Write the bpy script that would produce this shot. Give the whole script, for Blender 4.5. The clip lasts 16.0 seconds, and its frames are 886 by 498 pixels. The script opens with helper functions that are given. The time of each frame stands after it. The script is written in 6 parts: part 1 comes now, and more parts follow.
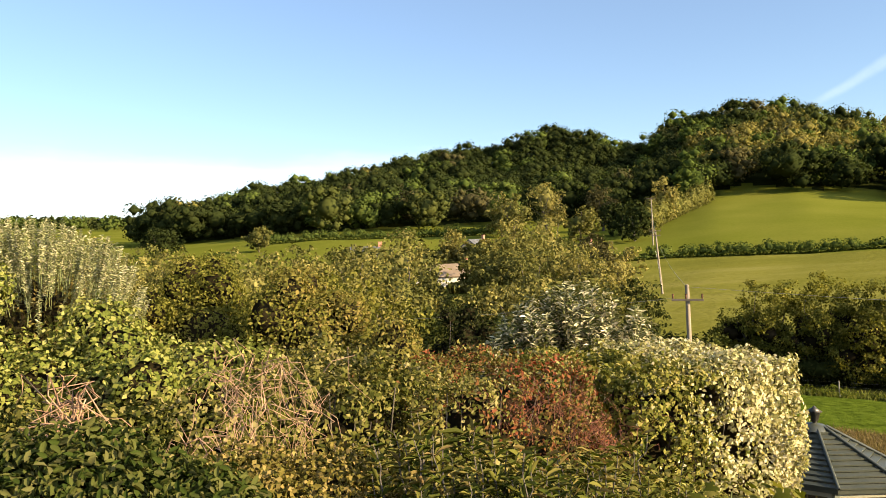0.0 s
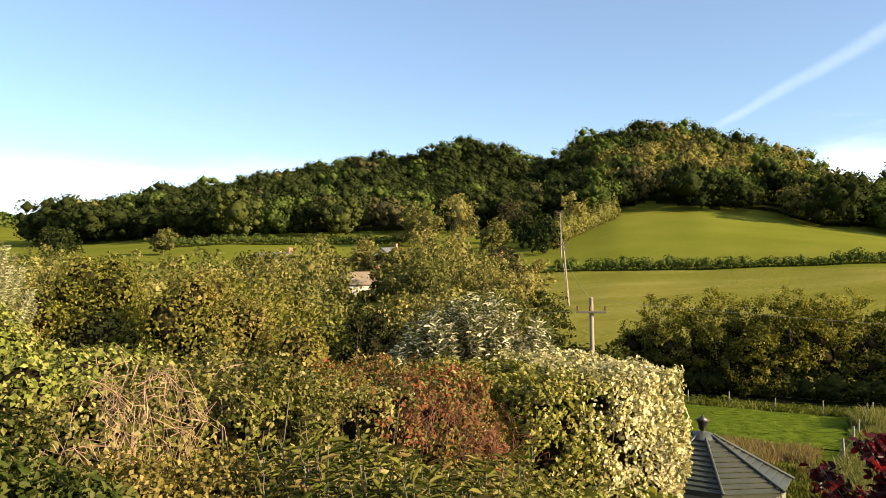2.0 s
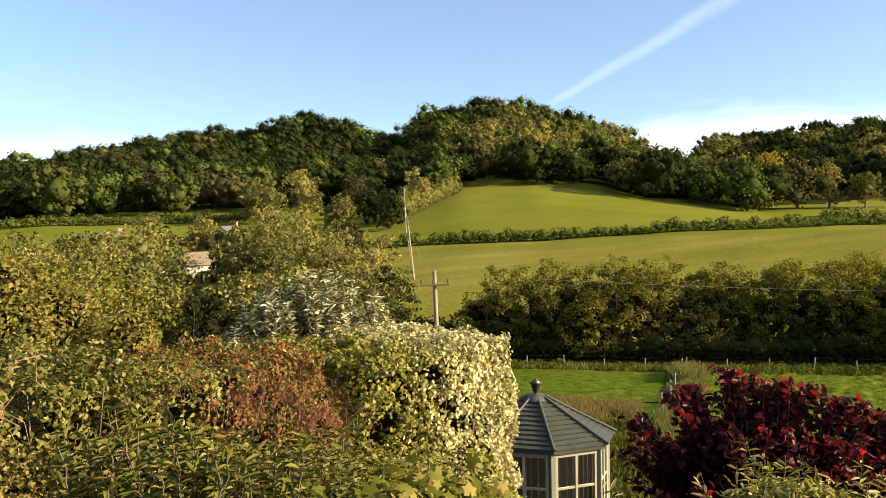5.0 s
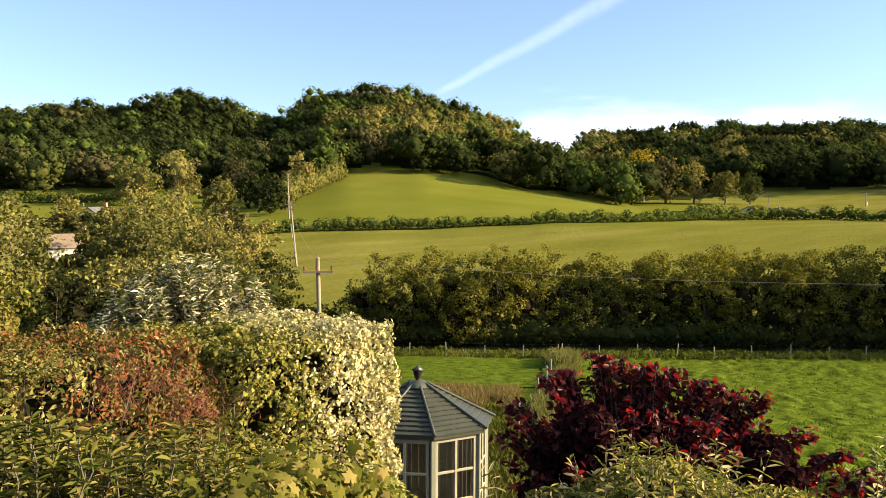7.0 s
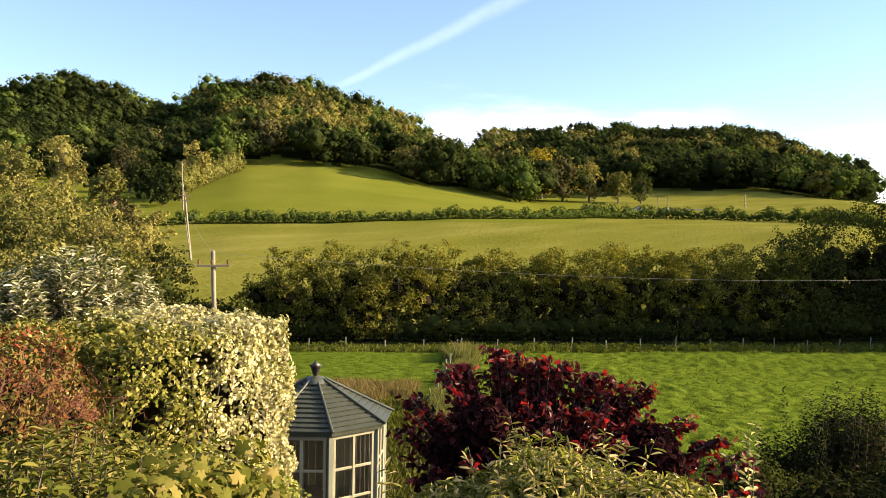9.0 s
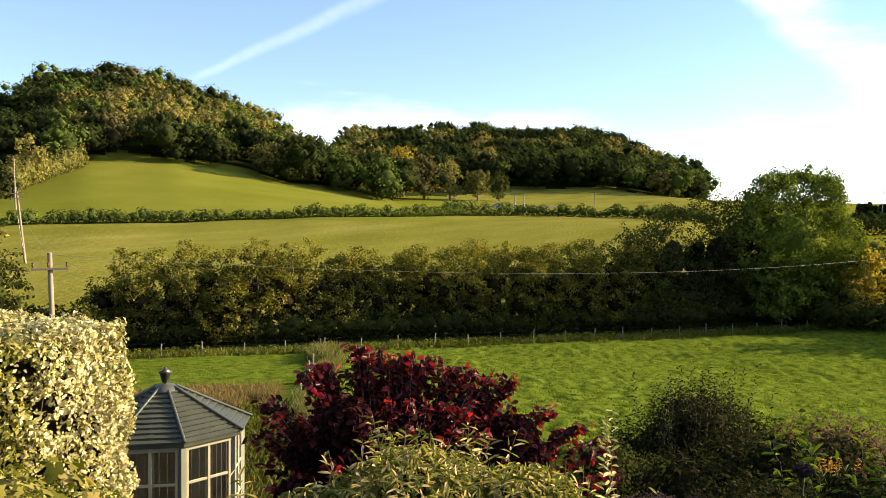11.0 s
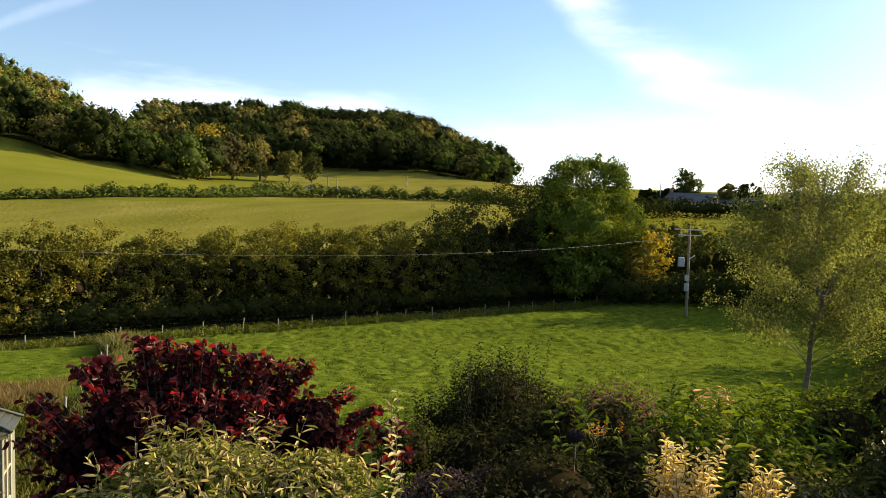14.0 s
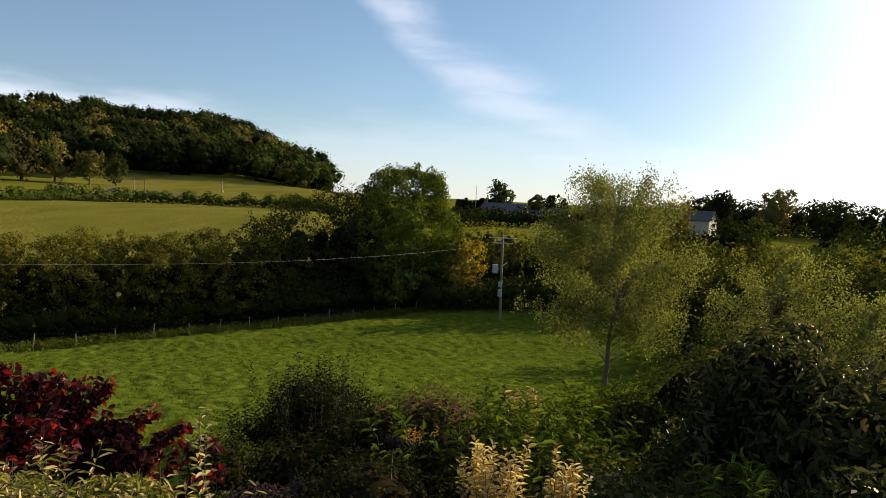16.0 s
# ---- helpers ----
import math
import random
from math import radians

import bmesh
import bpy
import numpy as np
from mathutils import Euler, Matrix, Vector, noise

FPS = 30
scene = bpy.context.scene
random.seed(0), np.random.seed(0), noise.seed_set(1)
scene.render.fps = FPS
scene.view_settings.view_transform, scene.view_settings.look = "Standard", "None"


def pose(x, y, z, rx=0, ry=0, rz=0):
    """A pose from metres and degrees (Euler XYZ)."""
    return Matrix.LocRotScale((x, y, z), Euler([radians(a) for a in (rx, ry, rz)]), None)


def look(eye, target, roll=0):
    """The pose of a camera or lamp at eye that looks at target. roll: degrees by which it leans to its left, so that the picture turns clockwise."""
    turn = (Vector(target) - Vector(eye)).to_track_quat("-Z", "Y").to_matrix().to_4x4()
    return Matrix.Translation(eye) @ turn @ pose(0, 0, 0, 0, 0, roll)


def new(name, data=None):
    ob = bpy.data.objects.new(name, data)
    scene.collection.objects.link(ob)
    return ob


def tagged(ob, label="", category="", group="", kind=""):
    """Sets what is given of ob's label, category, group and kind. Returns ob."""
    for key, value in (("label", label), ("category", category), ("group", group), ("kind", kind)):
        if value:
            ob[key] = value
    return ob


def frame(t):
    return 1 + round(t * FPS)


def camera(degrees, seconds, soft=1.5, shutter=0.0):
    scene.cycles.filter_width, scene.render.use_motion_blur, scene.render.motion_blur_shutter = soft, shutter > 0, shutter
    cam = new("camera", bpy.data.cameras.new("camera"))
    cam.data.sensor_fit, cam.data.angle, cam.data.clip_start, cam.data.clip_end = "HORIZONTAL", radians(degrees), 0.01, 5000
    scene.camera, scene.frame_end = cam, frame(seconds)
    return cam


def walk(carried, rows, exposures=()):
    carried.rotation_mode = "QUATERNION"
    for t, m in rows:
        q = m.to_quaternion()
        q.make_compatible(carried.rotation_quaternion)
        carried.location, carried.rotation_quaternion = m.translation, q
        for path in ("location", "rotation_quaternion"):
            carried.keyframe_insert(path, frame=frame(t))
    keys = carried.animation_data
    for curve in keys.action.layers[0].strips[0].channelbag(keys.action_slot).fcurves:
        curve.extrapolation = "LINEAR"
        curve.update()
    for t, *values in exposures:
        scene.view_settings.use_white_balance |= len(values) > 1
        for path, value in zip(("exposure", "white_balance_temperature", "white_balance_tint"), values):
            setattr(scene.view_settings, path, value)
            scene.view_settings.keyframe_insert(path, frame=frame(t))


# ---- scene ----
cam = camera(61.76, 16.0, soft=0.75)
walk(cam, [
    (0.0, pose(-0.000, -0.000, -0.000, 88.80, 1.80, -0.00)),
    (0.5, pose(0.002, -0.002, -0.001, 88.73, 1.72, -0.01)),
    (1.0, pose(0.009, -0.007, 0.000, 88.89, 1.57, -0.66)),
    (1.5, pose(0.032, -0.017, 0.003, 89.12, 0.89, -3.20)),
    (2.0, pose(0.059, -0.039, 0.006, 89.36, 0.18, -6.72)),
    (2.5, pose(0.084, -0.059, 0.008, 89.20, 0.45, -9.76)),
    (3.0, pose(0.099, -0.075, 0.009, 88.98, 0.90, -11.93)),
    (3.5, pose(0.116, -0.094, 0.011, 88.56, 1.07, -13.52)),
    (6.0, pose(0.143, -0.104, 0.007, 86.66, 0.53, -22.89)),
    (6.5, pose(0.144, -0.096, 0.005, 86.48, -0.03, -25.28)),
    (7.0, pose(0.144, -0.095, 0.005, 86.31, -0.27, -27.49)),
    (7.5, pose(0.144, -0.097, 0.005, 86.20, -0.65, -29.19)),
    (8.0, pose(0.144, -0.102, 0.006, 86.10, -0.92, -30.97)),
    (8.5, pose(0.151, -0.113, 0.012, 86.02, -1.20, -32.82)),
    (11.0, pose(0.325, 0.044, -0.044, 86.11, -1.26, -45.64)),
    (11.5, pose(0.369, 0.020, -0.052, 86.01, -1.54, -47.92)),
    (12.0, pose(0.426, 0.006, -0.057, 85.81, -2.05, -49.94)),
    (12.5, pose(0.459, -0.041, -0.052, 85.52, -1.96, -52.27)),
    (13.0, pose(0.487, -0.048, -0.053, 85.28, -2.06, -54.21)),
    (13.5, pose(0.498, -0.048, -0.054, 84.85, -1.60, -56.79)),
    (14.0, pose(0.497, -0.062, -0.042, 85.15, -2.09, -59.95)),
    (14.5, pose(0.498, -0.077, -0.034, 85.48, -2.53, -64.04)),
    (15.0, pose(0.532, -0.079, -0.040, 85.82, -2.84, -68.22)),
    (15.5, pose(0.537, -0.080, -0.041, 86.22, -3.06, -71.87)),
    (16.0, pose(0.534, -0.079, -0.040, 86.36, -3.06, -73.72)),
], exposures=[(0, 1.93), (3.5, 1.88), (6, 2.0), (7, 2.06), (8.5, 2.13), (11, 2.08), (13.5, 1.87), (14.5, 1.6), (16, 1.06)])

# ---- world, sun and sky ----
SUN_AZ, SUN_EL = 120.0, 19.0          # degrees clockwise from +y, and above the horizon


def polar(az, d, z=0.0):
    return Vector((math.sin(radians(az)) * d, math.cos(radians(az)) * d, z))


class Nodes:
    """Short spelling for node trees."""

    def __init__(self, tree):
        self.t = tree
        tree.nodes.clear()

    def add(self, kind, **sets):
        n = self.t.nodes.new(kind)
        for key, value in sets.items():
            if key in n.inputs.keys():
                n.inputs[key].default_value = value
        return n

    def link(self, a, b):
        self.t.links.new(a, b)

    def math(self, op, a, b=None, clamp=False):
        n = self.t.nodes.new("ShaderNodeMath")
        n.operation, n.use_clamp = op, clamp
        for i, v in enumerate((a, b)):
            if v is None:
                continue
            if isinstance(v, (int, float)):
                n.inputs[i].default_value = v
            else:
                self.link(v, n.inputs[i])
        return n.outputs[0]

    def smooth(self, v, lo, hi):
        n = self.t.nodes.new("ShaderNodeMapRange")
        n.interpolation_type = "SMOOTHSTEP"
        self.link(v, n.inputs[0])
        n.inputs[1].default_value, n.inputs[2].default_value = lo, hi
        return n.outputs[0]

    def ramp(self, fac, stops):
        n = self.t.nodes.new("ShaderNodeValToRGB")
        e = n.color_ramp.elements
        while len(e) < len(stops):
            e.new(0.5)
        for el, (p, c) in zip(e, stops):
            el.position, el.color = p, (*c, 1)
        self.link(fac, n.inputs[0])
        return n.outputs[0]

    def noise(self, vec, scale, detail=3.0, rough=0.55):
        n = self.add("ShaderNodeTexNoise", Scale=scale, Detail=detail, Roughness=rough)
        if vec is not None:
            self.link(vec, n.inputs["Vector"])
        return n.outputs["Fac"]

    def mix(self, fac, a, b, blend="MIX"):
        n = self.t.nodes.new("ShaderNodeMix")
        n.data_type, n.blend_type = "RGBA", blend
        for i, v in ((0, fac), (6, a), (7, b)):
            if isinstance(v, (int, float)):
                n.inputs[i].default_value = v
            elif isinstance(v, tuple):
                n.inputs[i].default_value = (*v, 1)
            else:
                self.link(v, n.inputs[i])
        return n.outputs[2]


def make_world():
    w = bpy.data.worlds.new("sky")
    scene.world = w
    w.use_nodes = True
    k = Nodes(w.node_tree)
    sky = k.t.nodes.new("ShaderNodeTexSky")
    sky.sky_type, sky.sun_disc = "NISHITA", False
    sky.sun_elevation, sky.sun_rotation = radians(SUN_EL), radians(SUN_AZ)
    sky.altitude, sky.air_density, sky.dust_density, sky.ozone_density = 60, 1.0, 0.15, 3.5
    geo = k.t.nodes.new("ShaderNodeTexCoord").outputs["Generated"]
    sep = k.t.nodes.new("ShaderNodeSeparateXYZ")
    k.link(geo, sep.inputs[0])
    x, y, z = sep.outputs
    az = k.math("MULTIPLY", k.math("ARCTAN2", x, y), 180 / math.pi)
    el = k.math("MULTIPLY", k.math("ARCSINE", z), 180 / math.pi)
    com = k.t.nodes.new("ShaderNodeCombineXYZ")
    k.link(az, com.inputs[0])
    k.link(el, com.inputs[1])
    flat = com.outputs[0]
    wob = k.noise(flat, 0.25, 4)
    # contrail: a straight, slightly frayed streak
    (a1, e1), (a2, e2) = CONTRAIL
    ln = math.hypot(a2 - a1, e2 - e1)
    ux, uy = (a2 - a1) / ln, (e2 - e1) / ln
    da, de = k.math("SUBTRACT", az, a1), k.math("SUBTRACT", el, e1)
    along = k.math("ADD", k.math("MULTIPLY", da, ux), k.math("MULTIPLY", de, uy))
    off = k.math("SUBTRACT", k.math("MULTIPLY", de, ux), k.math("MULTIPLY", da, uy))
    off = k.math("ADD", off, k.math("MULTIPLY", k.math("SUBTRACT", wob, 0.5), 0.35))
    width = k.math("ADD", 0.42, k.math("MULTIPLY", along, 0.035))
    trail = k.math("SUBTRACT", 1.0, k.math("DIVIDE", k.math("ABSOLUTE", off), width), clamp=True)
    trail = k.math("MULTIPLY", k.smooth(trail, 0.0, 0.9), k.smooth(along, -1.0, 1.5))
    trail = k.math("MULTIPLY", trail, k.math("ADD", 0.25, k.noise(flat, 0.7, 5)), clamp=True)
    # cirrus, drawn out to one side and thicker towards the sun
    mp = k.add("ShaderNodeMapping")
    mp.inputs["Rotation"].default_value = (0, 0, radians(-38))
    mp.inputs["Scale"].default_value = (0.022, 0.11, 1)
    k.link(flat, mp.inputs["Vector"])
    ci = k.smooth(k.noise(mp.outputs[0], 1.0, 7, 0.6), 0.47, 0.72)
    ci = k.math("MULTIPLY", ci, k.smooth(az, 62.0, 88.0))
    # a broad feathered streak and a thin veil on the sunny side
    (a1, e1), (a2, e2) = STREAK
    ln = math.hypot(a2 - a1, e2 - e1)
    ux, uy = (a2 - a1) / ln, (e2 - e1) / ln
    da, de = k.math("SUBTRACT", az, a1), k.math("SUBTRACT", el, e1)
    go = k.math("ADD", k.math("MULTIPLY", da, ux), k.math("MULTIPLY", de, uy))
    side = k.math("SUBTRACT", k.math("MULTIPLY", de, ux), k.math("MULTIPLY", da, uy))
    side = k.math("ADD", side, k.math("MULTIPLY", k.math("SUBTRACT", k.noise(flat, 0.12, 5), 0.5), 5.0))
    wide = k.math("MAXIMUM", k.math("ADD", 1.2, k.math("MULTIPLY", go, 0.22)), 0.4)
    band = k.smooth(k.math("SUBTRACT", 1.0, k.math("DIVIDE", k.math("ABSOLUTE", side), wide), clamp=True), 0.0, 0.9)
    band = k.math("MULTIPLY", band, k.math("MULTIPLY", k.smooth(k.noise(mp.outputs[0], 3.0, 6), 0.3, 0.65), k.smooth(go, -8.0, 3.0)))
    veil = k.math("MULTIPLY", k.smooth(az, 77.0, 112.0), 0.62)
    ci = k.math("MAXIMUM", k.math("MULTIPLY", ci, 0.5), k.math("MAXIMUM", k.math("MULTIPLY", band, 0.75), veil))
    # low bank above the hills
    mp2 = k.add("ShaderNodeMapping")
    mp2.inputs["Rotation"].default_value = (0, 0, radians(12))
    mp2.inputs["Scale"].default_value = (0.05, 0.22, 1)
    k.link(flat, mp2.inputs["Vector"])
    bank_top = k.math("ADD", 1.0, k.math("MULTIPLY", k.noise(mp2.outputs[0], 1.0, 5), 10.0))
    rise = k.math("MULTIPLY", k.smooth(az, 27.0, 31.0), k.math("SUBTRACT", 1.0, k.smooth(az, 32.0, 54.0)))
    bank_top = k.math("ADD", bank_top, k.math("MULTIPLY", rise, 0.8))
    bank = k.smooth(k.math("SUBTRACT", bank_top, el), -1.2, 2.4)
    bank = k.math("MULTIPLY", bank, k.math("ADD", 0.35, k.math("MULTIPLY", k.math("SUBTRACT", k.smooth(az, 26.0, 36.0), k.math("MULTIPLY", k.smooth(az, 50.0, 66.0), 1.0)), 0.45)))
    cloud = k.math("MAXIMUM", k.math("MAXIMUM", k.math("MULTIPLY", ci, 0.75), bank), k.math("MULTIPLY", trail, 0.18), clamp=True)
    cloud = k.math("ADD", k.math("MULTIPLY", cloud, 0.92), 0.08)           # thin haze all over
    glow = k.math("ADD", 1.0, k.math("MULTIPLY", k.smooth(az, 84.0, 116.0), 1.5))
    white = k.mix(1.0, CLOUD, glow, "MULTIPLY")
    lit = k.mix(cloud, sky.outputs[0], white)
    bg = k.add("ShaderNodeBackground", Strength=SKY)
    k.link(lit, bg.inputs["Color"])
    out = k.t.nodes.new("ShaderNodeOutputWorld")
    k.link(bg.outputs[0], out.inputs["Surface"])


STREAK = ((66.0, 17.0), (83.0, 4.0))
SKY, CLOUD = 0.054, (8.1, 8.6, 9.9)
CONTRAIL = ((26.8, 8.1), (40.0, 14.8))
make_world()
sun = new("sun", bpy.data.lights.new("sun", "SUN"))
sun.data.energy, sun.data.angle, sun.data.color = 5.0, radians(0.53), (1.0, 0.79, 0.48)
_s = polar(SUN_AZ, math.cos(radians(SUN_EL)), math.sin(radians(SUN_EL)))
sun.matrix_world = look(_s * 50, (0, 0, 0))

# ---- materials ----


def base_material(name):
    m = bpy.data.materials.new(name)
    m.use_nodes = True
    return m, Nodes(m.node_tree)


def leaf_material(name, cols, rough=0.5, through_light=0.35, patch=0.6, scale=1.5, shine=0.0, vary=1.0):
    """Leaves: a colour for each leaf, patches of tone, and light that shines through."""
    cols = [(r * 0.97, g * 0.80, b * 1.02) for r, g, b in cols]      # late, dull autumn greens
    m, k = base_material(name)
    rnd = k.t.nodes.new("ShaderNodeNewGeometry").outputs["Random Per Island"]
    pos = k.t.nodes.new("ShaderNodeTexCoord").outputs["Object"]
    n = k.noise(pos, scale, 3)
    fac = k.math("ADD", k.math("MULTIPLY", rnd, (1 - patch * 0.5) * vary), k.math("ADD", k.math("MULTIPLY", k.math("SUBTRACT", n, 0.25), patch), (1 - vary) * (1 - patch * 0.5) * 0.5), clamp=True)
    col = k.ramp(fac, [(i / (len(cols) - 1), c) for i, c in enumerate(cols)])
    vein = k.noise(pos, 90.0, 2)
    col = k.mix(k.math("MULTIPLY", vein, 0.35), col, k.mix(0.5, col, (0.02, 0.03, 0.01)))
    p = k.add("ShaderNodeBsdfPrincipled", Roughness=max(rough, 0.3))
    p.inputs["Specular IOR Level"].default_value = shine
    k.link(col, p.inputs["Base Color"])
    tr = k.add("ShaderNodeBsdfTranslucent")
    bright = k.t.nodes.new("ShaderNodeHueSaturation")
    bright.inputs["Value"].default_value = 1.5
    bright.inputs["Saturation"].default_value = 1.15
    k.link(col, bright.inputs["Color"])
    k.link(bright.outputs[0], tr.inputs["Color"])
    mx = k.add("ShaderNodeMixShader", Fac=through_light)
    k.link(p.outputs[0], mx.inputs[1])
    k.link(tr.outputs[0], mx.inputs[2])
    out = k.t.nodes.new("ShaderNodeOutputMaterial")
    k.link(mx.outputs[0], out.inputs["Surface"])
    return m


def plain_material(name, cols, scale=4.0, fine=40.0, rough=0.7, bump=0.3, metal=0.0, stretch=(1, 1, 1), depth=0.02, shine=0.5):
    """A solid surface: tone varies at two scales, with fine relief."""
    m, k = base_material(name)
    mp = k.add("ShaderNodeMapping")
    mp.inputs["Scale"].default_value = stretch
    k.link(k.t.nodes.new("ShaderNodeTexCoord").outputs["Object"], mp.inputs["Vector"])
    big, small = k.noise(mp.outputs[0], scale, 4), k.noise(mp.outputs[0], fine, 3)
    fac = k.math("ADD", k.math("MULTIPLY", big, 0.65), k.math("MULTIPLY", small, 0.35))
    lo, hi = 0.3, 0.7
    col = k.ramp(fac, [(lo + (hi - lo) * i / max(1, len(cols) - 1), c) for i, c in enumerate(cols)])
    p = k.add("ShaderNodeBsdfPrincipled", Roughness=rough, Metallic=metal)
    p.inputs["Specular IOR Level"].default_value = shine
    k.link(col, p.inputs["Base Color"])
    if bump:
        b = k.add("ShaderNodeBump", Strength=bump, Distance=depth)
        k.link(fac, b.inputs["Height"])
        k.link(b.outputs[0], p.inputs["Normal"])
    out = k.t.nodes.new("ShaderNodeOutputMaterial")
    k.link(p.outputs[0], out.inputs["Surface"])
    return m


def glass_material(name):
    m, k = base_material(name)
    p = k.add("ShaderNodeBsdfPrincipled", Roughness=0.04, IOR=1.45)
    p.inputs["Base Color"].default_value = (0.9, 0.94, 0.92, 1)
    p.inputs["Transmission Weight"].default_value = 1.0
    out = k.t.nodes.new("ShaderNodeOutputMaterial")
    k.link(p.outputs[0], out.inputs["Surface"])
    return m


GRASS = plain_material("pasture grass", [(0.0199, 0.0313, 0.0035), (0.0576, 0.0807, 0.0085), (0.0973, 0.1230, 0.0166)], 1.5, 9.0, 0.9, 0.9, stretch=(1.0, 1.0, 1), depth=0.2, shine=0.0)
GRASS_SHEEP = plain_material("grazed olive grass", [(0.0843, 0.0857, 0.0129), (0.1236, 0.1186, 0.0212), (0.1686, 0.1515, 0.0407)], 0.06, 2.2, 0.9, 1.0, stretch=(0.45, 1.6, 1), depth=0.7, shine=0.0)
GRASS_HILL = plain_material("hill pasture grass", [(0.0787, 0.0884, 0.0105), (0.1004, 0.1076, 0.0148), (0.1248, 0.1219, 0.0210)], 0.03, 1.6, 0.9, 0.8, depth=0.3, shine=0.0)
ROUGH_GRASS = plain_material("dry rough grass", [(0.08, 0.0825, 0.014), (0.16, 0.1275, 0.042), (0.24, 0.1725, 0.077)], 0.5, 9.0, 0.9, 0.8, depth=0.08)
SOIL = plain_material("shaded garden soil", [(0.03, 0.025, 0.015), (0.06, 0.05, 0.03)], 1.5, 18.0, 0.95, 0.6)
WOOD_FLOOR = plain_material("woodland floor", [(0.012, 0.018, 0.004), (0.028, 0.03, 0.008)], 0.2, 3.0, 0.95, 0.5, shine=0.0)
BARK = plain_material("tree bark", [(0.05, 0.04, 0.03), (0.11, 0.09, 0.065)], 5.0, 40.0, 0.9, 0.8, stretch=(3, 3, 0.6))
BIRCH_BARK = plain_material("pale birch bark", [(0.0416, 0.0299, 0.0173), (0.1016, 0.0758, 0.0473), (0.1571, 0.1237, 0.0851)], 3.0, 25.0, 0.8, 0.6, stretch=(1, 1, 3))
POLE_WOOD = plain_material("weathered pole timber", [(0.1479, 0.1128, 0.0749), (0.2218, 0.1759, 0.1206)], 1.5, 20.0, 0.8, 0.4, stretch=(6, 6, 0.4))
ARM_WOOD = plain_material("dark weathered crossarm timber", [(0.05, 0.04, 0.028), (0.10, 0.08, 0.055)], 1.5, 20.0, 0.8, 0.4, stretch=(0.4, 6, 6))
POST_WOOD = plain_material("grey fence timber", [(0.105, 0.0971, 0.0756), (0.168, 0.1575, 0.126)], 3.0, 30.0, 0.85, 0.5, stretch=(4, 4, 0.5))
STEEL = plain_material("galvanised steel", [(0.35, 0.36, 0.37), (0.5, 0.5, 0.5)], 8.0, 60.0, 0.45, 0.1, metal=0.7)
CABLE = plain_material("weathered grey cable", [(0.1, 0.1, 0.096), (0.136, 0.136, 0.128)], 3.0, 30.0, 0.5, 0.0)
CERAMIC = plain_material("brown glazed ceramic", [(0.08, 0.04, 0.02), (0.12, 0.06, 0.03)], 8.0, 40.0, 0.25, 0.0)
ROOF_GREEN = plain_material("grey green painted roof boards", [(0.026, 0.029, 0.020), (0.040, 0.043, 0.030), (0.058, 0.060, 0.043)], 2.0, 26.0, 0.34, 0.25)
FRAME_GREEN = plain_material("sage green painted timber", [(0.096, 0.104, 0.076), (0.152, 0.16, 0.12)], 3.0, 30.0, 0.55, 0.2)
FRAME_PALE = plain_material("cream painted window bars", [(0.20, 0.185, 0.125), (0.285, 0.262, 0.185)], 3.0, 30.0, 0.5, 0.15)
DARK_METAL = plain_material("dark bronze finial metal", [(0.035, 0.03, 0.025), (0.08, 0.07, 0.055)], 8.0, 50.0, 0.4, 0.2, metal=0.5)
# colour carries the gloom seen through windows
DARK_INSIDE = plain_material("dark interior with shade in the colour", [(0.022, 0.016, 0.011), (0.04, 0.03, 0.02)], 3.0, 20.0, 0.8, 0.2)
GLASS = glass_material("window glass")
WHITE_WALL = plain_material("white rendered wall", [(0.4216, 0.3788, 0.3003), (0.544, 0.4925, 0.3931)], 0.7, 9.0, 0.85, 0.3)
STONE_WALL = plain_material("buff rubble stone wall", [(0.30, 0.24, 0.17), (0.46, 0.38, 0.28)], 1.2, 8.0, 0.9, 0.6)
TILE_BROWN = plain_material("brown clay roof tiles", [(0.12, 0.085, 0.055), (0.20, 0.145, 0.095)], 0.8, 7.0, 0.8, 0.6)
SLATE = plain_material("grey roof slate", [(0.06, 0.063, 0.069), (0.12, 0.12, 0.126)], 0.8, 7.0, 0.85, 0.5, shine=0.0)
BRICK = plain_material("red chimney brick", [(0.25, 0.10, 0.06), (0.40, 0.20, 0.13)], 2.0, 14.0, 0.9, 0.5)
STEM_PINK = plain_material("dry pinkish stems", [(0.13, 0.07, 0.04), (0.26, 0.15, 0.085), (0.44, 0.29, 0.18)], 6.0, 60.0, 0.8, 0.2)
STEM_RED = plain_material("red autumn stems", [(0.07, 0.018, 0.008), (0.13, 0.036, 0.015), (0.20, 0.07, 0.03)], 6.0, 60.0, 0.7, 0.2)
STEM_GREEN = plain_material("green stems", [(0.12, 0.14, 0.04), (0.22, 0.24, 0.08)], 6.0, 60.0, 0.7, 0.2)

